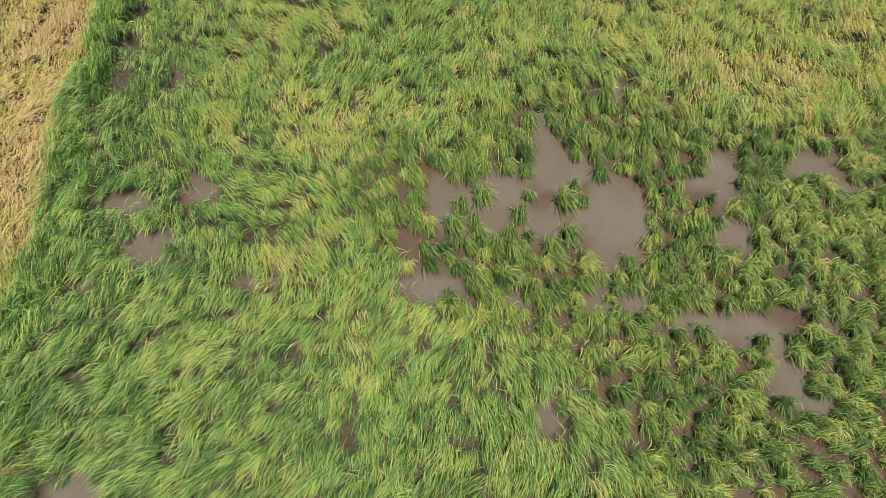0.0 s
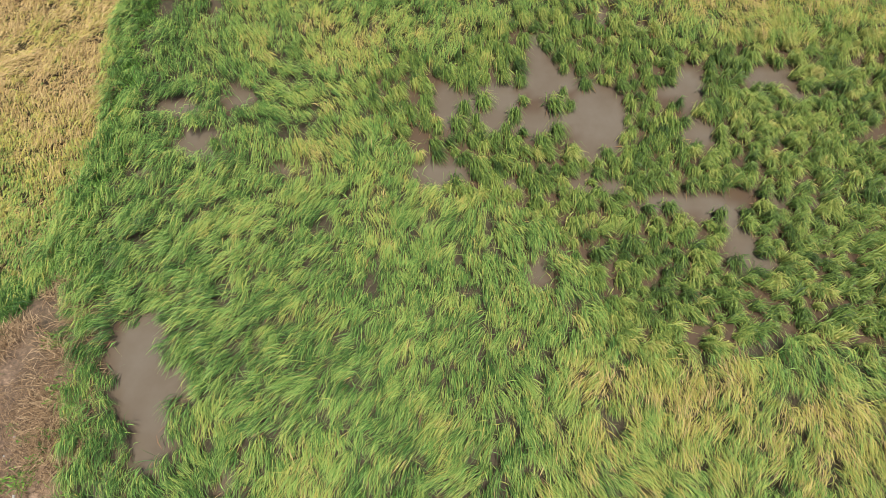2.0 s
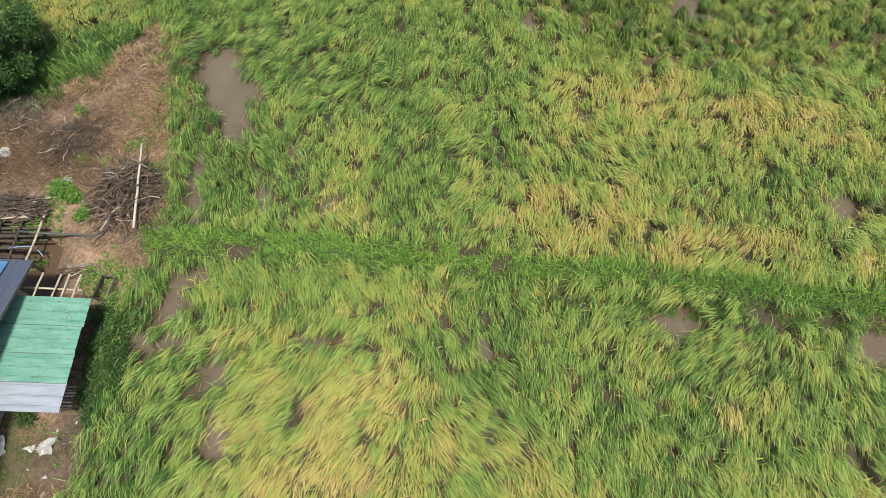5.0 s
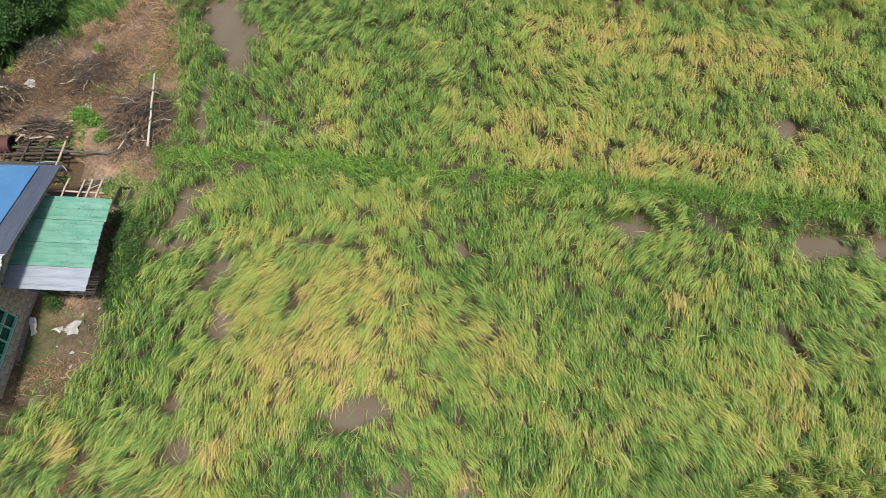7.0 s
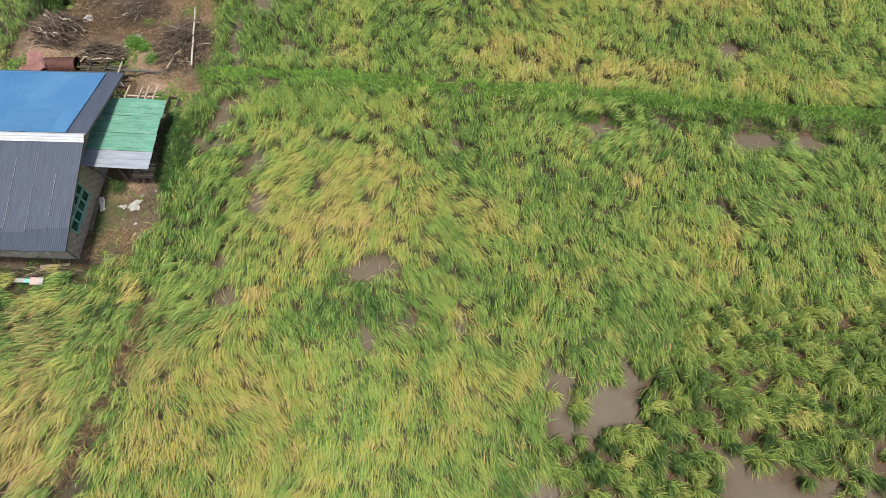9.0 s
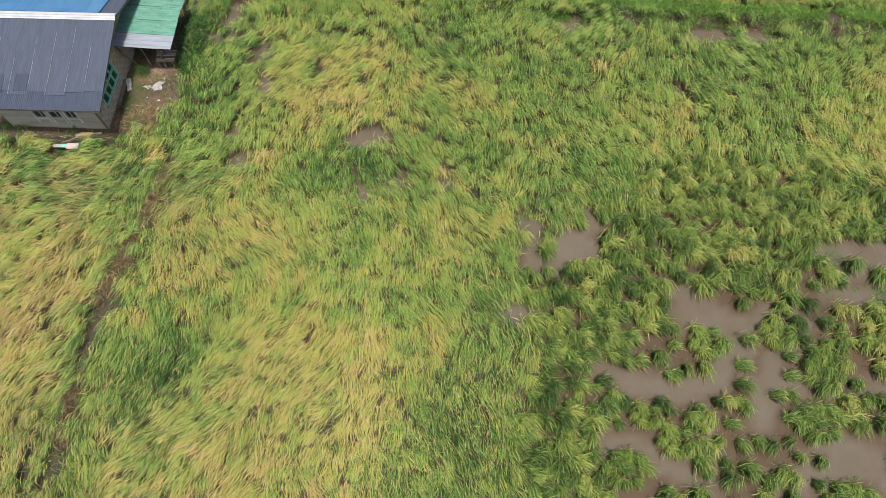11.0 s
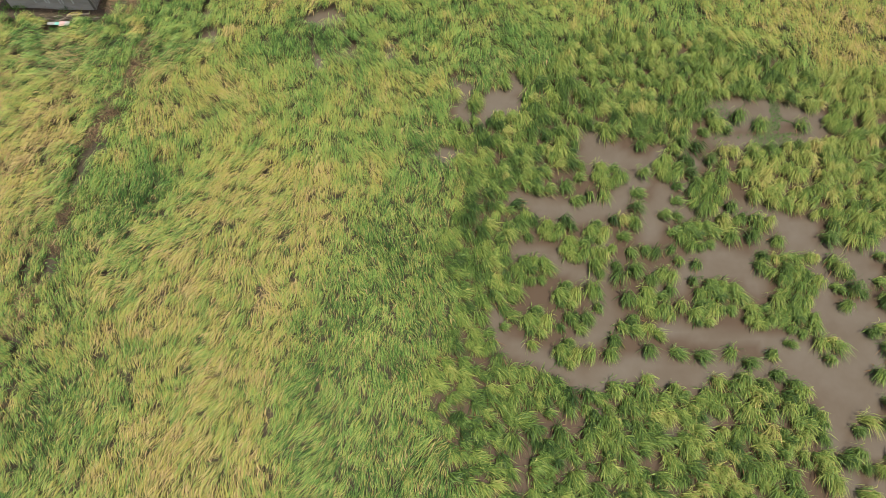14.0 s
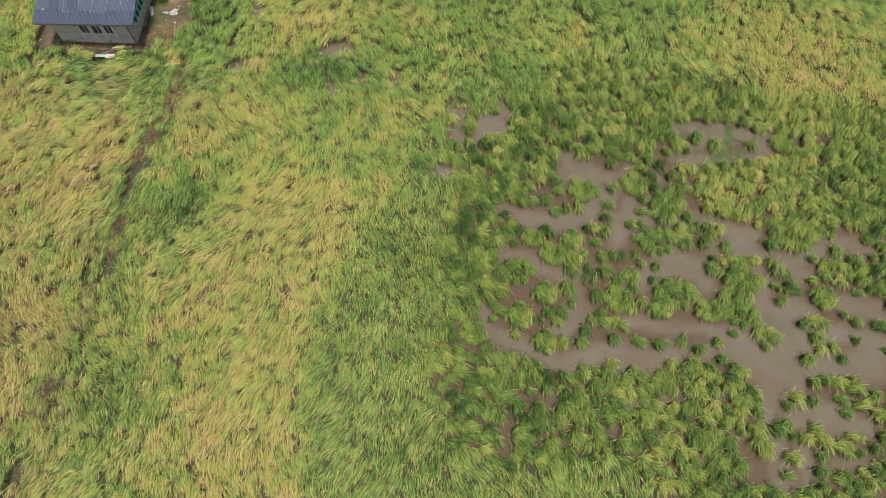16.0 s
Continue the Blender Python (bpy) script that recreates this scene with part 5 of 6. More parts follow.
    for name, lo, hi in (("wall", (WALL_W, WALL_S + 0.15, low), (WALL_W + 0.15, WALL_N, 2.6)), ("wall", (WALL_W + 0.15, WALL_N - 0.15, low), (WALL_E - 0.15, WALL_N, 2.5))):
        part(name, box(bmesh.new(), lo, hi), BLOCK, h)
    part("floor", box(bmesh.new(), (WALL_W + 0.15, WALL_S + 0.15, low), (WALL_E - 0.15, WALL_N - 0.15, 0.15)), DARK, h)
    shared = {}
    course = 0
    z = low
    while z < 3.3:
        y = WALL_S + (0.0 if course % 2 else -0.2)
        while y < WALL_N:
            a, b = max(y, WALL_S) + 0.008, min(y + 0.4, WALL_N) - 0.008
            top_z = min(roof_z(a), roof_z(b)) - 0.1
            clash = z + 0.2 > gz0 and z < gz1 and b > gy0 and a < gy1
            if clash:
                if a < gy0 - 0.06:
                    b, clash = min(b, gy0 - 0.01), False
                elif b > gy1 + 0.06:
                    a, clash = max(a, gy1 + 0.01), False
            if not clash and b - a > 0.06 and z + 0.2 < top_z:
                key = round(b - a, 2)
                if key not in shared:
                    me = bpy.data.meshes.new("block")
                    bm = box(bmesh.new(), (-0.03, -key / 2, -0.092), (0.0, key / 2, 0.092), 0.008)
                    bm.to_mesh(me)
                    bm.free()
                    me.materials.append(BLOCK)
                    shared[key] = me
                ob = part("block", shared[key], None, gable)
                ob.matrix_basis = pose(WALL_E + rng.uniform(-0.004, 0.004), (a + b) / 2, z + 0.1, 0, 0, 0)
            y += 0.4
        z += 0.2
        course += 1
    w = part("window", box(bmesh.new(), (WALL_E - 0.10, gy0, gz0), (WALL_E - 0.09, gy1, gz1)), GLASS, h, "green glazed window with pale green grid")
    for k in range(5):
        y = gy0 + (gy1 - gy0) * k / 4
        part("mullion", box(bmesh.new(), (WALL_E - 0.08, y - 0.022, gz0), (WALL_E + 0.03, y + 0.022, gz1), 0.006), FRAME_GREEN, w)
    for z in (gz0, (gz0 + gz1) / 2 + 0.05, gz1):
        for k in range(4):
            y = gy0 + (gy1 - gy0) * k / 4
            part("transom", box(bmesh.new(), (WALL_E - 0.08, y + 0.023, z - 0.022), (WALL_E + 0.025, y + (gy1 - gy0) / 4 - 0.023, z + 0.022), 0.006), FRAME_GREEN, w)
    return h


# the house stands a little askew to the fields
ASKEW = pose(-14.34, -13.18, 0, 0, 0, -3.0) @ pose(14.2, 13.22, 0)
h = house()
h.matrix_basis = ASKEW @ h.matrix_basis


def tarpaulin():
    """Blue sheet spread over the north slope, with folds and a doubled corner."""
    xs, ys = np.linspace(WEST - 0.05, EAST - 0.78, 120), np.linspace(RIDGE_Y + 0.16, NORTH - 0.12, 44)
    x, y = np.meshgrid(xs, ys)
    z = np.vectorize(roof_z)(y) + 0.045 + 0.022 * fbm(x, y, 0.9, 71) + 0.006 * np.sin(x * 7 + y * 2) + 0.004 * np.sin(x * 21)
    fold = np.exp(-(((y + 11.75) / 0.05) ** 2)) * smooth(-18.2, -17.8, x) * (1 - smooth(-16.3, -15.6, x))
    z = z + 0.035 * fold
    x = x + 0.10 * (y - RIDGE_Y) / 4.2 * smooth(-16.0, -15.0, x)
    t = thing("tarpaulin", "blue tarpaulin spread over a grey corrugated roof", "tarpaulin", (-17.5, -11.2, 2.9))

    def cloth(i0, i1, j0, j1, up):
        gx, gy, gz = x[j0:j1, i0:i1], y[j0:j1, i0:i1], z[j0:j1, i0:i1] + up
        rows, cols = gx.shape
        top = np.c_[gx.ravel(), gy.ravel(), gz.ravel()]
        k = (np.arange(rows - 1)[:, None] * cols + np.arange(cols - 1)).ravel()
        f = np.c_[k, k + 1, k + cols + 1, k + cols]
        return mesh_of("cloth", np.r_[top, top - (0, 0, 0.005)], None, np.r_[f, f[:, ::-1] + len(top)])

    part("cloth", cloth(0, 120, 0, 44, 0.0), TARP, t, flat=False)
    part("doubled_patch", cloth(52, 104, 2, 17, 0.006), TARP_PALE, t, "paler doubled cloth with a woven grain", flat=False)
    part("hem", cloth(0, 120, 42, 44, 0.012), TARP_PALE, t)
    part("hem", cloth(117, 120, 0, 42, 0.012), TARP, t)
    return t


t = tarpaulin()
t.matrix_basis = ASKEW @ t.matrix_basis


# ---- open lean-to with a green sheet roof ----
def lean_to():
    rng = random.Random(9)
    s = thing("lean_to", "open lean-to with faded green and grey sheet roof", "shed", (-13.4, -12.1, 0.15))
    x0, x1, z0, z1 = -14.75, -12.02, 2.33, 2.11
    ys = [-13.84, -12.98, -12.08, -11.18, -10.28]

    def z_at(x):
        return z0 + (z1 - z0) * (x - x0) / (x1 - x0)

    for n in range(4):
        # ribs run from the house wall down to the outer edge
        lines = [(ys[n] - 0.02, 0.0)]
        for k in range(3):
            c = ys[n] + 0.15 + 0.3 * k
            lines += [(c - 0.028, 0.0), (c - 0.012, 0.022), (c + 0.012, 0.022), (c + 0.028, 0.0)]
        lines.append((ys[n + 1] + 0.02, 0.0))
        bm = bmesh.new()
        cols = np.linspace(x0, x1 + rng.uniform(-0.03, 0.03), 7)
        grid = [[bm.verts.new((x, y, z_at(x) + up + 0.008 * n + 0.01 * math.sin(x * 3 + n))) for x in cols] for y, up in lines]
        for a, b in zip(grid, grid[1:]):
            for k in range(6):
                bm.faces.new((a[k], a[k + 1], b[k + 1], b[k]))
        got = bmesh.ops.extrude_face_region(bm, geom=bm.faces[:])
        bmesh.ops.translate(bm, verts=[v for v in got["geom"] if isinstance(v, bmesh.types.BMVert)], vec=(0, 0, -0.004))
        bmesh.ops.recalc_face_normals(bm, faces=bm.faces[:])
        sheet = part("roof_sheet", bm, ROOF_PALE if n == 0 else ROOF_GREEN, s, "pale grey zinc sheet" if n == 0 else "faded green ribbed sheet")
        # a thin dark rod along each lap stands in for its shadow line
        if n:
            part("lap_seam", rod(bmesh.new(), (x0, ys[n] - 0.02, z_at(x0) + 0.008 * n + 0.002), (x1 - 0.02, ys[n] - 0.02, z_at(x1) + 0.008 * n + 0.004), 0.011, 0.008, 6, 0.004, rng, 5), POLE_GREY, sheet, "dark rod drawn as the shadow line at the lap of the sheets")
        for k in range(3):
            for x in (-14.45, -13.75, -13.0, -12.38):
                if n and rng.random() < 0.8:
                    bm = bmesh.new()
                    c = (x + rng.uniform(-0.06, 0.06), ys[n] + 0.15 + 0.3 * k, 0)
                    bmesh.ops.create_cone(bm, cap_ends=True, segments=6, radius1=rng.uniform(0.012, 0.024), radius2=0.009, depth=0.014, matrix=Matrix.Translation((c[0], c[1], z_at(c[0]) + 0.03 + 0.008 * n + 0.01 * math.sin(c[0] * 3 + n))))
                    part("roof_screw", bm, RUST, sheet, "rusty screw head")
    for n, (x, y) in enumerate(((-12.95, -13.4), (-12.9, -12.1), (-12.95, -10.45), (-13.75, -13.35), (-13.9, -10.4))):
        part("post", rod(bmesh.new(), (x + rng.uniform(-0.06, 0.06), y, -0.1), (x, y, z_at(x) - 0.05), 0.05, 0.042, 8, 0.02, rng, 3), WOOD_GREY, s)
    for y in (-13.7, -12.1, -10.5):
        part("beam", rod(bmesh.new(), (-14.9, y, z_at(-14.9) - 0.05), (-12.3, y, z_at(-12.3) - 0.05), 0.04, 0.035, 7, 0.015, rng, 3), WOOD_DARK, s)
    part("brace", rod(bmesh.new(), (-14.75, -13.6, 2.1), (-14.3, -13.35, 0.3), 0.045, 0.04, 7, 0.02, rng, 3), WOOD_GREY, s)
    part("beam", rod(bmesh.new(), (-14.6, -9.86, 1.98), (-12.5, -9.9, 1.92), 0.04, 0.03, 7, 0.015, rng, 3), WOOD_PALE, s, "pale bare pole")
    for xa, xb, up in ((-13.85, -13.95, 2.06), (-13.25, -13.38, 2.06), (-13.0, -13.08, 2.02), (-12.62, -12.72, 2.02)):
        part("rafter", rod(bmesh.new(), (xa, -9.35 + rng.uniform(-0.1, 0.05), up), (xb, -10.6, up + 0.04), 0.034, 0.03, 7, 0.015, rng, 3), WOOD_PALE, s, "pale bare pole")
    for z, x in ((1.25, -12.86), (0.75, -12.88)):
        part("rail", rod(bmesh.new(), (x, -13.6, z), (x + 0.06, -10.5, z + 0.1), 0.028, 0.024, 7, 0.03, rng, 5), WOOD_GREY, s)
    for n in range(9):
        y = -13.5 + n * 0.36 + rng.uniform(-0.1, 0.1)
        part("picket", rod(bmesh.new(), (-12.87 + rng.uniform(-0.05, 0.05), y, 0.0), (-12.84, y + rng.uniform(-0.12, 0.12), rng.uniform(1.1, 1.5)), 0.02, 0.016, 6, 0.02, rng, 3), WOOD_DARK, s)
    return s


s = lean_to()
s.matrix_basis = pose(-12.47, -10.16, -0.24, 0, 0, -1.7) @ pose(12.22, 10.28, 0) @ s.matrix_basis


def bench():
    b = thing("bench", "weathered bamboo slat bench under the lean-to roof", "bench", (-13.0, -13.2, 0.15))
    rng = random.Random(12)
    for n in range(8):
        y = -13.62 + n * 0.095
        part("slat", rod(bmesh.new(), (-13.62, y + 0.22, 0.74 + rng.uniform(-0.008, 0.008)), (-12.72, y + 0.22 + rng.uniform(-0.02, 0.02), 0.74), 0.03, 0.026, 6), WOOD_PALE if n % 3 else WOOD_GREY, b)
    for x in (-13.52, -12.82):
        for y in (-13.36, -12.76):
            part("leg", rod(bmesh.new(), (x + rng.uniform(-0.05, 0.05), y, 0.05), (x, y, 0.70), 0.035, 0.03, 7), WOOD_GREY, b)
        part("crossbar", rod(bmesh.new(), (x, -13.43, 0.69), (x, -12.68, 0.69), 0.028, None, 6), WOOD_GREY, b)
    return b


bench()


# ---- yard ----
def sticks(name, label, category, place, spread, count, long, thick, mat, seed, flat=0.25, way=None, high=0.5):
    """A heap of branches, each with a crook, piled round a middle."""
    rng = random.Random(seed)
    h = thing(name, label, category, place)
    for n in range(count):
        bm = bmesh.new()
        a, d = rng.uniform(0, 2 * math.pi), math.sqrt(rng.random())
        x, y = place[0] + spread[0] * d * math.cos(a), place[1] + spread[1] * d * math.sin(a)
        z = place[2] + high * (1 - d * d) * rng.uniform(0.2, 1.0) + 0.02
        w = way + rng.gauss(0, 0.3) if way is not None else rng.uniform(0, math.pi)
        s = rng.uniform(0.5, 1.0) * long / 2
        up = rng.gauss(0, flat) * s
        c, k = math.cos(w) * s, math.sin(w) * s
        r = thick * rng.uniform(0.5, 1.3)
        rod(bm, (x - c, y - k, max(z - up, place[2] + 0.02)), (x + c, y + k, max(z + up, place[2] + 0.02)), r, r * 0.5, 5, 0.16 * s, rng, 4)
        if rng.random() < 0.5:
            e = rng.uniform(-0.9, 0.9)
            rod(bm, (x, y, z), (x + math.cos(w + e) * s * 0.8, y + math.sin(w + e) * s * 0.8, max(z + 0.1 * s, place[2] + 0.02)), r * 0.6, r * 0.25, 4, 0.05 * s, rng, 2)
        q = rng.random()
        part("branch", bm, WOOD_DARK if q < 0.4 else WOOD_GREY if q < 0.5 else WOOD_PALE if q < 0.55 else mat, h)
    return h


sticks("brush_pile", "heap of grey dead branches with a pale pole across it", "brush pile", (-12.85, -5.3, 0.15), (1.15, 1.45), 295, 1.6, 0.024, TWIG, 21, 0.35, None, 1.05)
sticks("brush_pile", "low dark heap of burnt twigs and ash", "brush pile", (-15.5, -3.0, 0.15), (1.65, 1.25), 298, 1.0, 0.012, WOOD_DARK, 22, 0.25, None, 0.5)
sticks("firewood_stack", "long grey firewood sticks lying side by side", "firewood", (-19.2, -4.3, 0.15), (1.1, 1.05), 230, 1.8, 0.03, FIREWOOD, 23, 0.1, -0.55, 0.95)
sticks("firewood_stack", "short brown firewood laid on a low rack", "firewood", (-16.6, -6.05, 0.5), (0.8, 0.5), 150, 1.3, 0.036, FIREWOOD, 24, 0.06, 0.02, 0.5)
sticks("brush_pile", "small scatter of straw-coloured stalks and planks", "brush pile", (-13.9, -8.5, 0.17), (0.75, 0.3), 36, 0.9, 0.02, WOOD_GREY, 25, 0.04, 0.1, 0.08)
sticks("brush_pile", "grey tangle of dead creeper under the tree", "brush pile", (-17.9, -1.6, 0.15), (1.1, 0.95), 260, 0.9, 0.010, WOOD_GREY, 26, 0.4, None, 0.8)
sticks("brush_pile", "loose pale twigs fallen below the branch heap", "brush pile", (-12.7, -6.95, 0.17), (1.2, 0.5), 110, 0.8, 0.010, WOOD_GREY, 27, 0.15, None, 0.22)
sticks("brush_pile", "broken boards and stalks strewn along the wall", "brush pile", (-16.9, -17.55, 0.08), (1.9, 0.22), 60, 0.7, 0.018, WOOD_GREY, 28, 0.05, 0.1, 0.08)
sticks("brush_pile", "dead brown stalks lying on the corner of the soil", "brush pile", (-13.6, -16.6, 0.12), (0.8, 0.6), 90, 0.6, 0.008, TWIG, 29, 0.1, None, 0.08)


def bare_pole():
    bm = rod(bmesh.new(), (-12.37, -3.5, 0.95), (-12.13, -6.95, 0.62), 0.036, 0.048, 10, 0.012, random.Random(3), 7)
    ob = part("pole", bm, POLE_WHITE, None, flat=False)
    return tagged(ob, "bleached white pole lying on a brush heap", "pole")


bare_pole()
tagged(part("pole", rod(bmesh.new(), (-12.85, -4.05, 0.99), (-11.95, -4.55, 0.9), 0.035, 0.028, 8, 0.015, random.Random(6), 4), WOOD_GREY, None, flat=False), "short grey pole crossing under the white pole", "pole")


def rack():
    """Timber platform over the dark pit behind the house."""
    rng = random.Random(31)
    r = thing("timber_rack", "dark rough timber rack over a wet pit", "rack", (-16.6, -7.3, 0.1))
    for y, z in ((-6.75, 0.50), (-7.2, 0.55), (-7.6, 0.62), (-8.0, 0.6)):
        part("bar", rod(bmesh.new(), (-18.2, y + rng.uniform(-0.1, 0.1), z), (-15.4, y + rng.uniform(-0.1, 0.1), z - 0.05), 0.06, 0.045, 7, 0.03, rng, 4), WOOD_DARK, r)
    for x in (-17.9, -17.1, -16.3, -15.6):
        part("crossbar", rod(bmesh.new(), (x, -6.1, 0.46), (x + rng.uniform(-0.15, 0.15), -8.3, 0.68), 0.045, 0.04, 7, 0.03, rng, 3), WOOD_DARK if x < -15.8 else WOOD_PALE, r)
    for n in range(9):
        y = -6.5 - 0.2 * n + rng.uniform(-0.06, 0.06)
        part("bar", rod(bmesh.new(), (-17.75 + rng.uniform(-0.3, 0.3), y, 0.36 + rng.uniform(0, 0.06)), (-15.75 + rng.uniform(-0.4, 0.5), y + rng.uniform(-0.12, 0.12), 0.34 + rng.uniform(0, 0.06)), 0.05, 0.04, 7, 0.03, rng, 3), WOOD_DARK, r)
    for x, y in ((-18.0, -6.5), (-15.6, -6.5), (-18.0, -8.0), (-15.5, -8.3)):
        part("post", rod(bmesh.new(), (x, y, -0.6), (x, y, 0.62), 0.05, 0.045, 7), WOOD_DARK, r)
    return r


rack()


def tank():
    """Long rusty cylinder lying on its side with one open, dark end."""
    t = thing("steel_tank", "rusty brown steel cylinder lying on its side", "tank", (-18.4, -6.75, 0.15))
    bm = bmesh.new()
    prof = [(-19.2, 0.34), (-19.15, 0.37), (-18.75, 0.37), (-18.73, 0.385), (-18.69, 0.385), (-18.67, 0.37), (-18.2, 0.37), (-18.18, 0.385), (-18.14, 0.385), (-18.12, 0.37), (-17.72, 0.37), (-17.70, 0.395), (-17.66, 0.395), (-17.66, 0.34), (-17.75, 0.335), (-19.0, 0.335)]
    rings = [[bm.verts.new((x, -6.75 + r * math.cos(k * math.pi / 14), 0.53 + r * math.sin(k * math.pi / 14))) for k in range(28)] for x, r in prof]
    for a, b in zip(rings, rings[1:]):
        for k in range(28):
            bm.faces.new((a[k], a[(k + 1) % 28], b[(k + 1) % 28], b[k]))
    bm.faces.new(rings[0])
    bm.faces.new(rings[-1])
    bmesh.ops.recalc_face_normals(bm, faces=bm.faces[:])
    part("shell", bm, RUST, t)
    # separate lining, coloured near-black for the shade within the cylinder
    bm = bmesh.new()
    rings = [[bm.verts.new((x, -6.75 + r * math.cos(k * math.pi / 14), 0.53 + r * math.sin(k * math.pi / 14))) for k in range(28)] for x, r in ((-18.9, 0.333), (-17.76, 0.333))]
    for k in range(28):
        bm.faces.new((rings[0][k], rings[1][k], rings[1][(k + 1) % 28], rings[0][(k + 1) % 28]))
    part("lining", bm, DARK, t, "near-black inside with its shade put into the colour")
    return t


tank()


def crumpled(name, label, category, mat, corners, seed, rough=0.05, lift=0.03):
    """A crumpled sheet between four corners on the ground."""
    a, b, c, d = (Vector(v) for v in corners)
    n = 14
    rows = []
    for j in range(n):
        for i in range(n):
            u, v = i / (n - 1), j / (n - 1)
            p = a.lerp(b, u).lerp(d.lerp(c, u), v)
            p.z += rough * (2 * noise.noise((p.x * 3 + seed, p.y * 3, seed)) + noise.noise((p.x * 9, p.y * 9 + seed, 0))) + lift
            p.x += 0.06 * noise.noise((p.x * 5, p.y * 5, seed + 4))
            p.y += 0.06 * noise.noise((p.x * 5, p.y * 5, seed + 9))
            rows.append(p[:])
    top = np.array(rows)
    k = (np.arange(n - 1)[:, None] * n + np.arange(n - 1)).ravel()
    f = np.c_[k, k + 1, k + n + 1, k + n]
    me = mesh_of(name, np.r_[top, top - (0, 0, 0.006)], None, np.r_[f, f[:, ::-1] + len(top)])
    me.materials.append(mat)
    return tagged(new(name, me), label, category)


crumpled("steel_sheet", "faded pink bent steel sheet leaning on a tank", "metal sheet", PINK, ((-20.2, -6.1, 0.75), (-19.35, -6.15, 0.85), (-18.9, -7.2, 0.9), (-20.0, -7.4, 0.25)), 3, 0.03)
crumpled("steel_sheet", "torn pink steel scrap lying on the soil", "metal sheet", PINK, ((-20.7, -6.6, 0.25), (-20.1, -6.3, 0.3), (-20.1, -6.9, 0.35), (-20.6, -7.1, 0.22)), 4, 0.05)
crumpled("plastic_sheet", "crumpled white plastic sheet on bare soil", "plastic sheet", PLASTIC, ((-14.25, -14.55, 0.2), (-13.25, -14.15, 0.2), (-13.3, -14.7, 0.2), (-13.65, -14.75, 0.2)), 5, 0.05)
crumpled("plastic_bag", "crumpled pale plastic bag in the dry grass", "plastic bag", PLASTIC, ((-18.35, -3.2, 0.2), (-17.85, -3.15, 0.2), (-17.8, -3.6, 0.2), (-18.3, -3.65, 0.2)), 6, 0.08)
crumpled("plastic_bag", "pale plastic bag caught on the brush heap", "plastic bag", PLASTIC, ((-13.4, -4.1, 0.35), (-13.1, -4.1, 0.35), (-13.1, -4.35, 0.35), (-13.35, -4.4, 0.35)), 7, 0.06)
crumpled("plastic_bag", "grey plastic scrap beside a green weed patch", "plastic bag", PLASTIC, ((-15.6, -4.55, 0.2), (-15.15, -4.5, 0.2), (-15.15, -4.8, 0.2), (-15.5, -4.85, 0.2)), 8, 0.05)
crumpled("cloth", "grey rag hanging by the block wall", "cloth", PLASTIC, ((-15.05, -14.15, 0.45), (-14.85, -14.1, 0.4), (-14.75, -14.7, 0.2), (-14.95, -14.75, 0.2)), 9, 0.04)


def board_sign():
    b = thing("sign_board", "faded white and pink board lying in the grass", "board", (-17.15, -17.95, 0.1))
    t = Matrix.Translation((-17.15, -17.95, 0.18)) @ Matrix.Rotation(radians(-3), 4, "Z") @ Matrix.Rotation(radians(8), 4, "X")
    for name, x0, x1, mat in (("panel", -0.62, -0.22, PLASTIC), ("print", -0.22, 0.02, SIGN_TEAL), ("print", 0.02, 0.3, SIGN_PINK), ("panel", 0.3, 0.56, PLASTIC)):
        bm = box(bmesh.new(), (x0 + 0.001, -0.14 if x0 > 0 else -0.07, -0.01), (x1 - 0.001, 0.16 if x0 > 0 else 0.10, 0.012), 0.004)
        bm.transform(t)
        part(name, bm, mat, b)
    return b


board_sign()


def trough():
    """Old open timber box standing by the bare poles."""
    b = thing("timber_box", "old dark open timber box on bare soil", "box", (-12.85, -9.25, 0.2))
    t = Matrix.Translation((-12.75, -9.2, 0.38)) @ Matrix.Rotation(radians(-9), 4, "Z") @ Matrix.Diagonal((0.78, 0.78, 0.78, 1))
    for name, lo, hi, mat in (("bottom", (-0.24, -0.52, -0.25), (0.24, 0.52, -0.21), WOOD_DARK), ("side", (-0.30, -0.55, -0.25), (-0.25, 0.55, 0.22), WOOD_DARK), ("side", (0.25, -0.55, -0.25), (0.30, 0.55, 0.18), WOOD_GREY), ("end", (-0.249, 0.50, -0.208), (0.249, 0.55, 0.16), WOOD_DARK), ("end", (-0.249, -0.55, -0.208), (0.249, -0.50, 0.12), WOOD_DARK)):
        bm = box(bmesh.new(), lo, hi, 0.008)
        bm.transform(t)
        part(name, bm, mat, b)
    return b


trough()


def plank(name, label, a, b, wide, thick, mat):
    a, b = Vector(a), Vector(b)
    d = b - a
    turn = d.to_track_quat("Y", "Z").to_matrix().to_4x4()
    bm = bmesh.new()
    bmesh.ops.create_cube(bm, size=1, matrix=Matrix.Translation((a + b) / 2) @ turn @ Matrix.Diagonal((wide, d.length, thick, 1)))
    bmesh.ops.bevel(bm, geom=bm.edges[:], offset=thick * 0.2, segments=1, affect="EDGES")
    return tagged(part(name, bm, mat, None), label, "plank")


plank("plank", "weathered board lying along the foot of the block wall", (-15.12, -14.1, 0.3), (-15.14, -15.7, 0.26), 0.16, 0.05, WOOD_GREY)
plank("plank", "grey plank lying flat on trodden soil", (-14.4, -8.3, 0.24), (-13.5, -8.22, 0.25), 0.14, 0.04, WOOD_GREY)
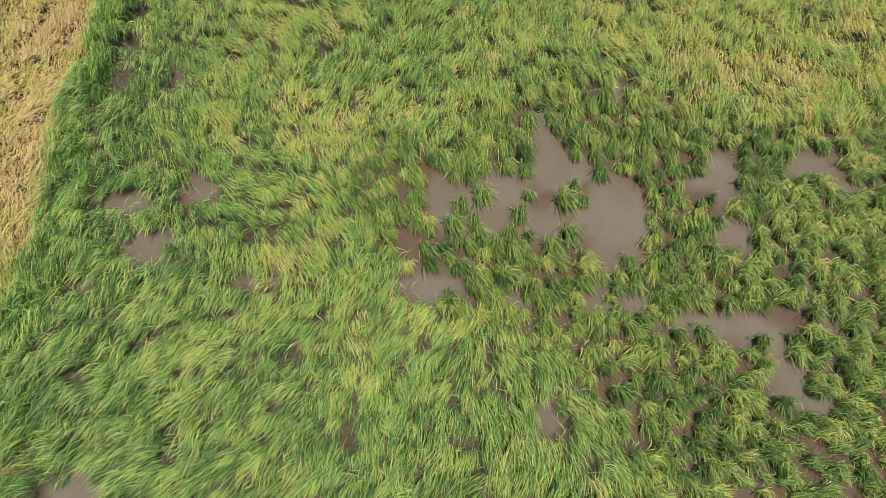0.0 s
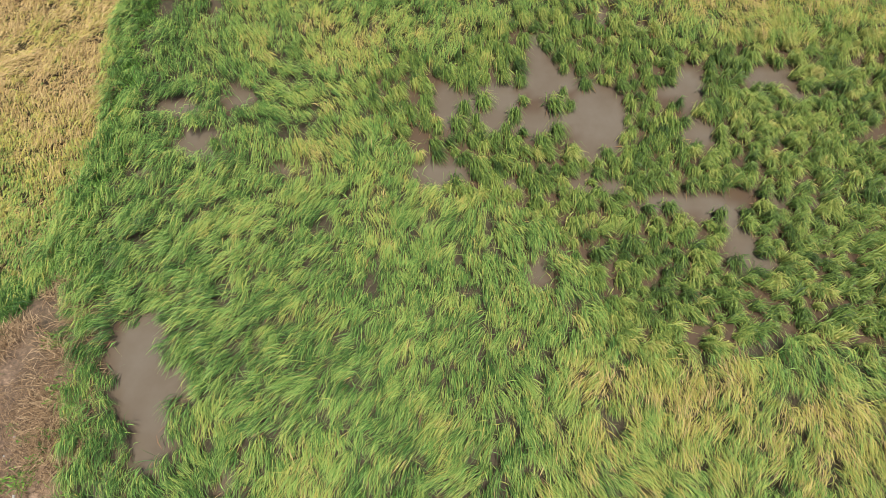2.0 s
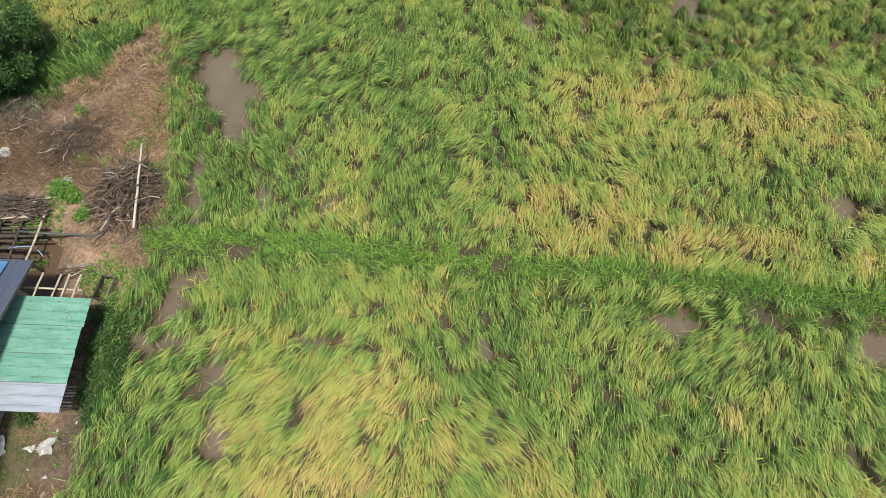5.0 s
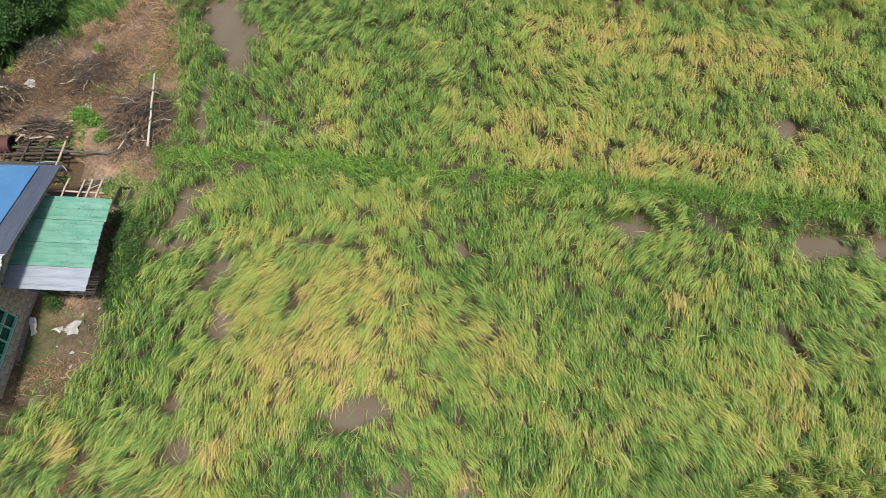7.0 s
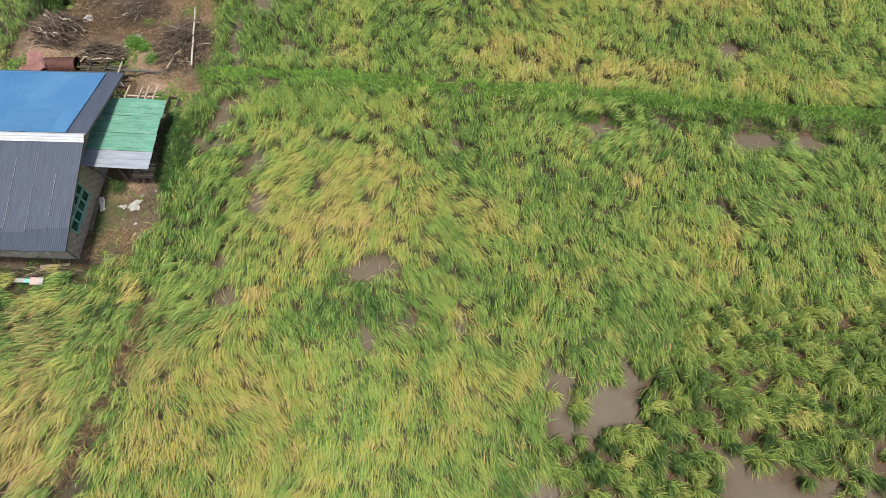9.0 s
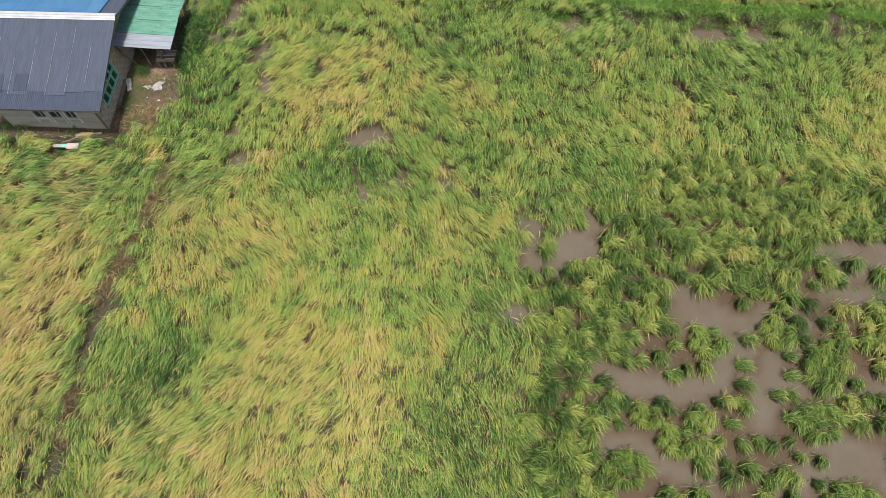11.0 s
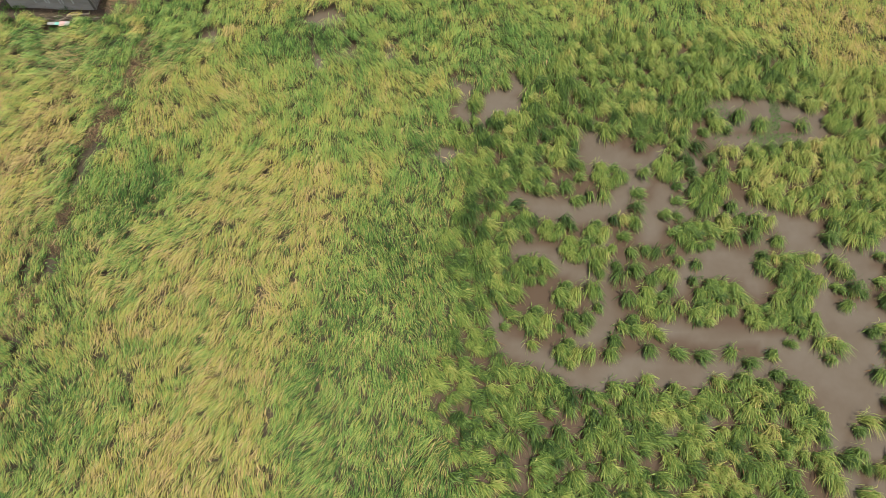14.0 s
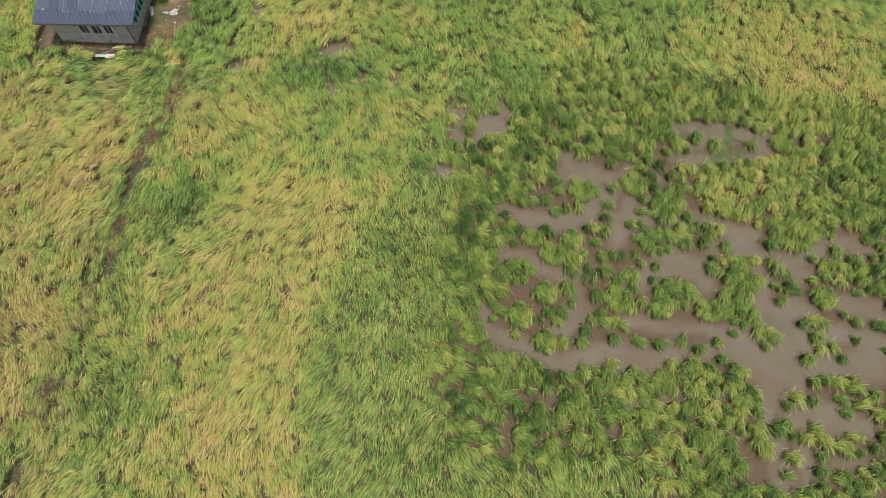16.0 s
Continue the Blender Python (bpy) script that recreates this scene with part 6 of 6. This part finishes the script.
plank("plank", "dark plank lying across the wet ground by the wall", (-16.9, -17.3, 0.15), (-15.7, -17.22, 0.16), 0.12, 0.04, WOOD_GREY)


def hose(name, label, points, r, mat):
    cu = bpy.data.curves.new(name, "CURVE")
    cu.dimensions, cu.bevel_depth, cu.bevel_resolution = "3D", r, 2
    sp = cu.splines.new("NURBS")
    sp.points.add(len(points) - 1)
    for p, q in zip(sp.points, points):
        p.co = (*q, 1)
    sp.use_endpoint_u, sp.order_u = True, 3
    cu.materials.append(mat)
    return tagged(new(name, cu), label, "hose")


tagged(part("pole", rod(bmesh.new(), (-16.3, -7.02, 0.56), (-13.75, -7.08, 0.27), 0.05, 0.04, 8, 0.015, random.Random(8), 5), POLE_GREY, None, flat=False), "grey-green pole lying from the rack onto the soil", "pole")
hose("hose", "blue-grey hose curving off the rack", ((-16.4, -7.75, 0.66), (-15.85, -7.6, 0.62), (-15.5, -7.66, 0.4), (-15.35, -7.9, 0.27)), 0.02, HOSE_BLUE)


def litter():
    rng = random.Random(44)
    spots = [(-13.3, -14.0), (-12.75, -13.75), (-13.25, -15.9), (-13.45, -16.3), (-13.3, -15.4), (-14.5, -5.6), (-14.65, -5.35), (-15.9, -2.2), (-14.2, -2.9), (-14.9, -6.9), (-11.0, -8.5), (-15.0, -2.6), (-14.1, -3.4), (-14.95, -8.6), (-13.0, -14.4)]
    spots += [(rng.gauss(-14.7, 0.8), rng.gauss(-2.3, 0.6)) for n in range(22)] + [(rng.gauss(-13.4, 0.35), rng.uniform(-16.4, -14.9)) for n in range(6)]
    shapes = []
    for n in range(4):
        bm = bmesh.new()
        bmesh.ops.create_icosphere(bm, subdivisions=2, radius=0.1)
        for v in bm.verts:
            v.co = Vector((v.co.x * rng.uniform(0.7, 1.3), v.co.y * 0.8, v.co.z * 0.4)) * (1 + 0.5 * noise.noise(v.co * 14 + Vector((n, 0, 0))))
        me = bpy.data.meshes.new("litter")
        bm.to_mesh(me)
        bm.free()
        me.materials.append(PLASTIC)
        shapes.append(me)
    for n, (x, y) in enumerate(spots):
        ob = new("litter", shapes[n % 4])
        k = rng.uniform(0.35, 0.85) if n < 15 else rng.uniform(0.2, 0.6)
        ob.matrix_basis = pose(x, y, float(land_height(np.array([x]), np.array([y]))[0]) + 0.03, 0, 0, rng.uniform(0, 360)) @ Matrix.Diagonal((k, k * 0.7, k, 1))
        tagged(ob, "scrap of white plastic litter on bare soil", "litter", "litter in the yard")
    crumpled("plastic_scrap", "bright green plastic scrap on the soil", "litter", BRIGHT, ((-12.35, -13.95, 0.2), (-12.05, -13.9, 0.2), (-12.1, -14.02, 0.2), (-12.3, -14.06, 0.2)), 12, 0.03)


litter()


# ---- tree and bushes ----
def leafy(name, label, category, place, tall, blobs, leaves, size, seed, trunk=0.09, lush=0.34):
    """Tapered trunk and limbs; a crown of many small leaves in uneven clusters."""
    rng, nr = random.Random(seed), np.random.default_rng(seed)
    t = thing(name, label, category, place)
    bm = bmesh.new()
    base = Vector(place) - Vector((0, 0, 0.15))
    fork = Vector(place) + Vector((rng.uniform(-0.1, 0.1), rng.uniform(-0.1, 0.1), tall * 0.35))
    rod(bm, base, fork, trunk, trunk * 0.7, 9, trunk * 0.4, rng, 4)
    for c, r in blobs:
        rod(bm, fork, Vector(c), trunk * 0.5, trunk * 0.12, 6, 0.08, rng, 4)
        for k in range(3):
            a = rng.uniform(0, 6.28)
            rod(bm, fork.lerp(Vector(c), 0.6), Vector(c) + Vector((math.cos(a), math.sin(a), rng.uniform(-0.3, 0.5))) * r * 0.8, trunk * 0.22, trunk * 0.06, 5, 0.04, rng, 3)
    part("trunk", bm, WOOD_GREY, t, "grey-brown trunk and limbs")
    cs, rs = np.array([c for c, _ in blobs]), np.array([r for _, r in blobs])
    twigs = 90 * len(blobs)
    which = nr.integers(0, len(blobs), twigs)
    d = nr.normal(size=(twigs, 3))
    d /= np.linalg.norm(d, axis=1)[:, None]
    d[:, 2] = np.abs(d[:, 2]) * 0.9 - 0.15
    heart = cs[which] + d * (rs[which] * nr.uniform(0.55, 1.05, twigs))[:, None] * (1, 1, 0.8)
    i = nr.integers(0, twigs, leaves)
    pos = heart[i] + nr.normal(0, 0.11, (leaves, 3))
    ang = nr.uniform(-np.pi, np.pi, leaves)
    tilt = nr.normal(0, 0.5, leaves)
    s = size * nr.uniform(0.6, 1.3, leaves)
    u = np.c_[np.cos(ang) * np.cos(tilt), np.sin(ang) * np.cos(tilt), np.sin(tilt)] * s[:, None]
    roll = nr.normal(0, 0.5, leaves)
    w = np.c_[-np.sin(ang) * np.cos(roll), np.cos(ang) * np.cos(roll), np.sin(roll)] * (s * 0.32)[:, None]
    co = np.stack([pos - u * 0.5, pos + w, pos + u * 0.5, pos - w], 1).reshape(-1, 3)
    tone = np.clip(lush + nr.normal(0, 0.13, twigs)[i] + nr.normal(0, 0.08, leaves), 0, 1)
    me = mesh_of("crown", co, None, np.arange(leaves * 4).reshape(-1, 4), (("tone", np.repeat(tone, 4)),))
    part("crown", me, TREE if lush < 0.15 else WEED, t, "dense green crown")
    return t


leafy("tree", "bushy dark green tree at the corner of the yard", "tree", (-18.9, 0.1, 0.1), 2.6, [((-18.8, 0.7, 2.2), 1.0), ((-17.8, 1.5, 1.9), 0.95), ((-17.9, -0.4, 1.6), 0.9), ((-18.9, -1.0, 1.7), 0.9), ((-19.9, 0.2, 1.9), 1.1), ((-18.6, 2.3, 1.8), 1.1), ((-18.1, 0.1, 2.6), 0.8), ((-20.3, 1.5, 1.6), 1.0), ((-20.4, -1.0, 1.3), 0.9), ((-20.1, -2.3, 1.1), 0.8), ((-19.3, -1.7, 1.2), 0.7)], 32000, 0.10, 51, 0.09, 0.14)
leafy("bush", "rank dark green bush beside the lean-to", "bush", (-12.2, -11.4, 0.0), 0.8, [((-12.6, -10.1, 0.35), 0.42), ((-12.1, -10.6, 0.42), 0.5), ((-12.5, -11.3, 0.5), 0.45), ((-11.9, -11.6, 0.32), 0.5), ((-12.4, -12.1, 0.42), 0.45), ((-11.9, -12.5, 0.25), 0.45), ((-12.4, -13.0, 0.3), 0.42), ((-12.3, -13.6, 0.2), 0.3)], 7500, 0.07, 52, 0.03, 0.14)
leafy("bush", "small bright green bush on bare soil", "bush", (-15.25, -5.2, 0.15), 0.4, [((-15.4, -5.1, 0.3), 0.28), ((-15.1, -5.3, 0.3), 0.26), ((-14.8, -5.45, 0.22), 0.16)], 2200, 0.08, 53, 0.02)
leafy("bush", "small bright green weed bush by the brush heap", "bush", (-14.35, -6.25, 0.15), 0.3, [((-14.35, -6.25, 0.28), 0.2), ((-14.2, -6.1, 0.24), 0.13)], 900, 0.07, 54, 0.015)
leafy("bush", "low green weeds beside the lean-to posts", "bush", (-14.45, -13.55, 0.15), 0.3, [((-14.5, -13.5, 0.25), 0.28), ((-14.25, -13.65, 0.2), 0.2)], 1200, 0.06, 55, 0.015, 0.13)
leafy("bush", "low dark weeds on damp soil by the house", "bush", (-14.85, -15.4, 0.1), 0.25, [((-14.85, -15.2, 0.14), 0.24), ((-14.8, -15.7, 0.12), 0.2), ((-14.75, -16.1, 0.1), 0.16)], 900, 0.05, 56, 0.012, 0.12)
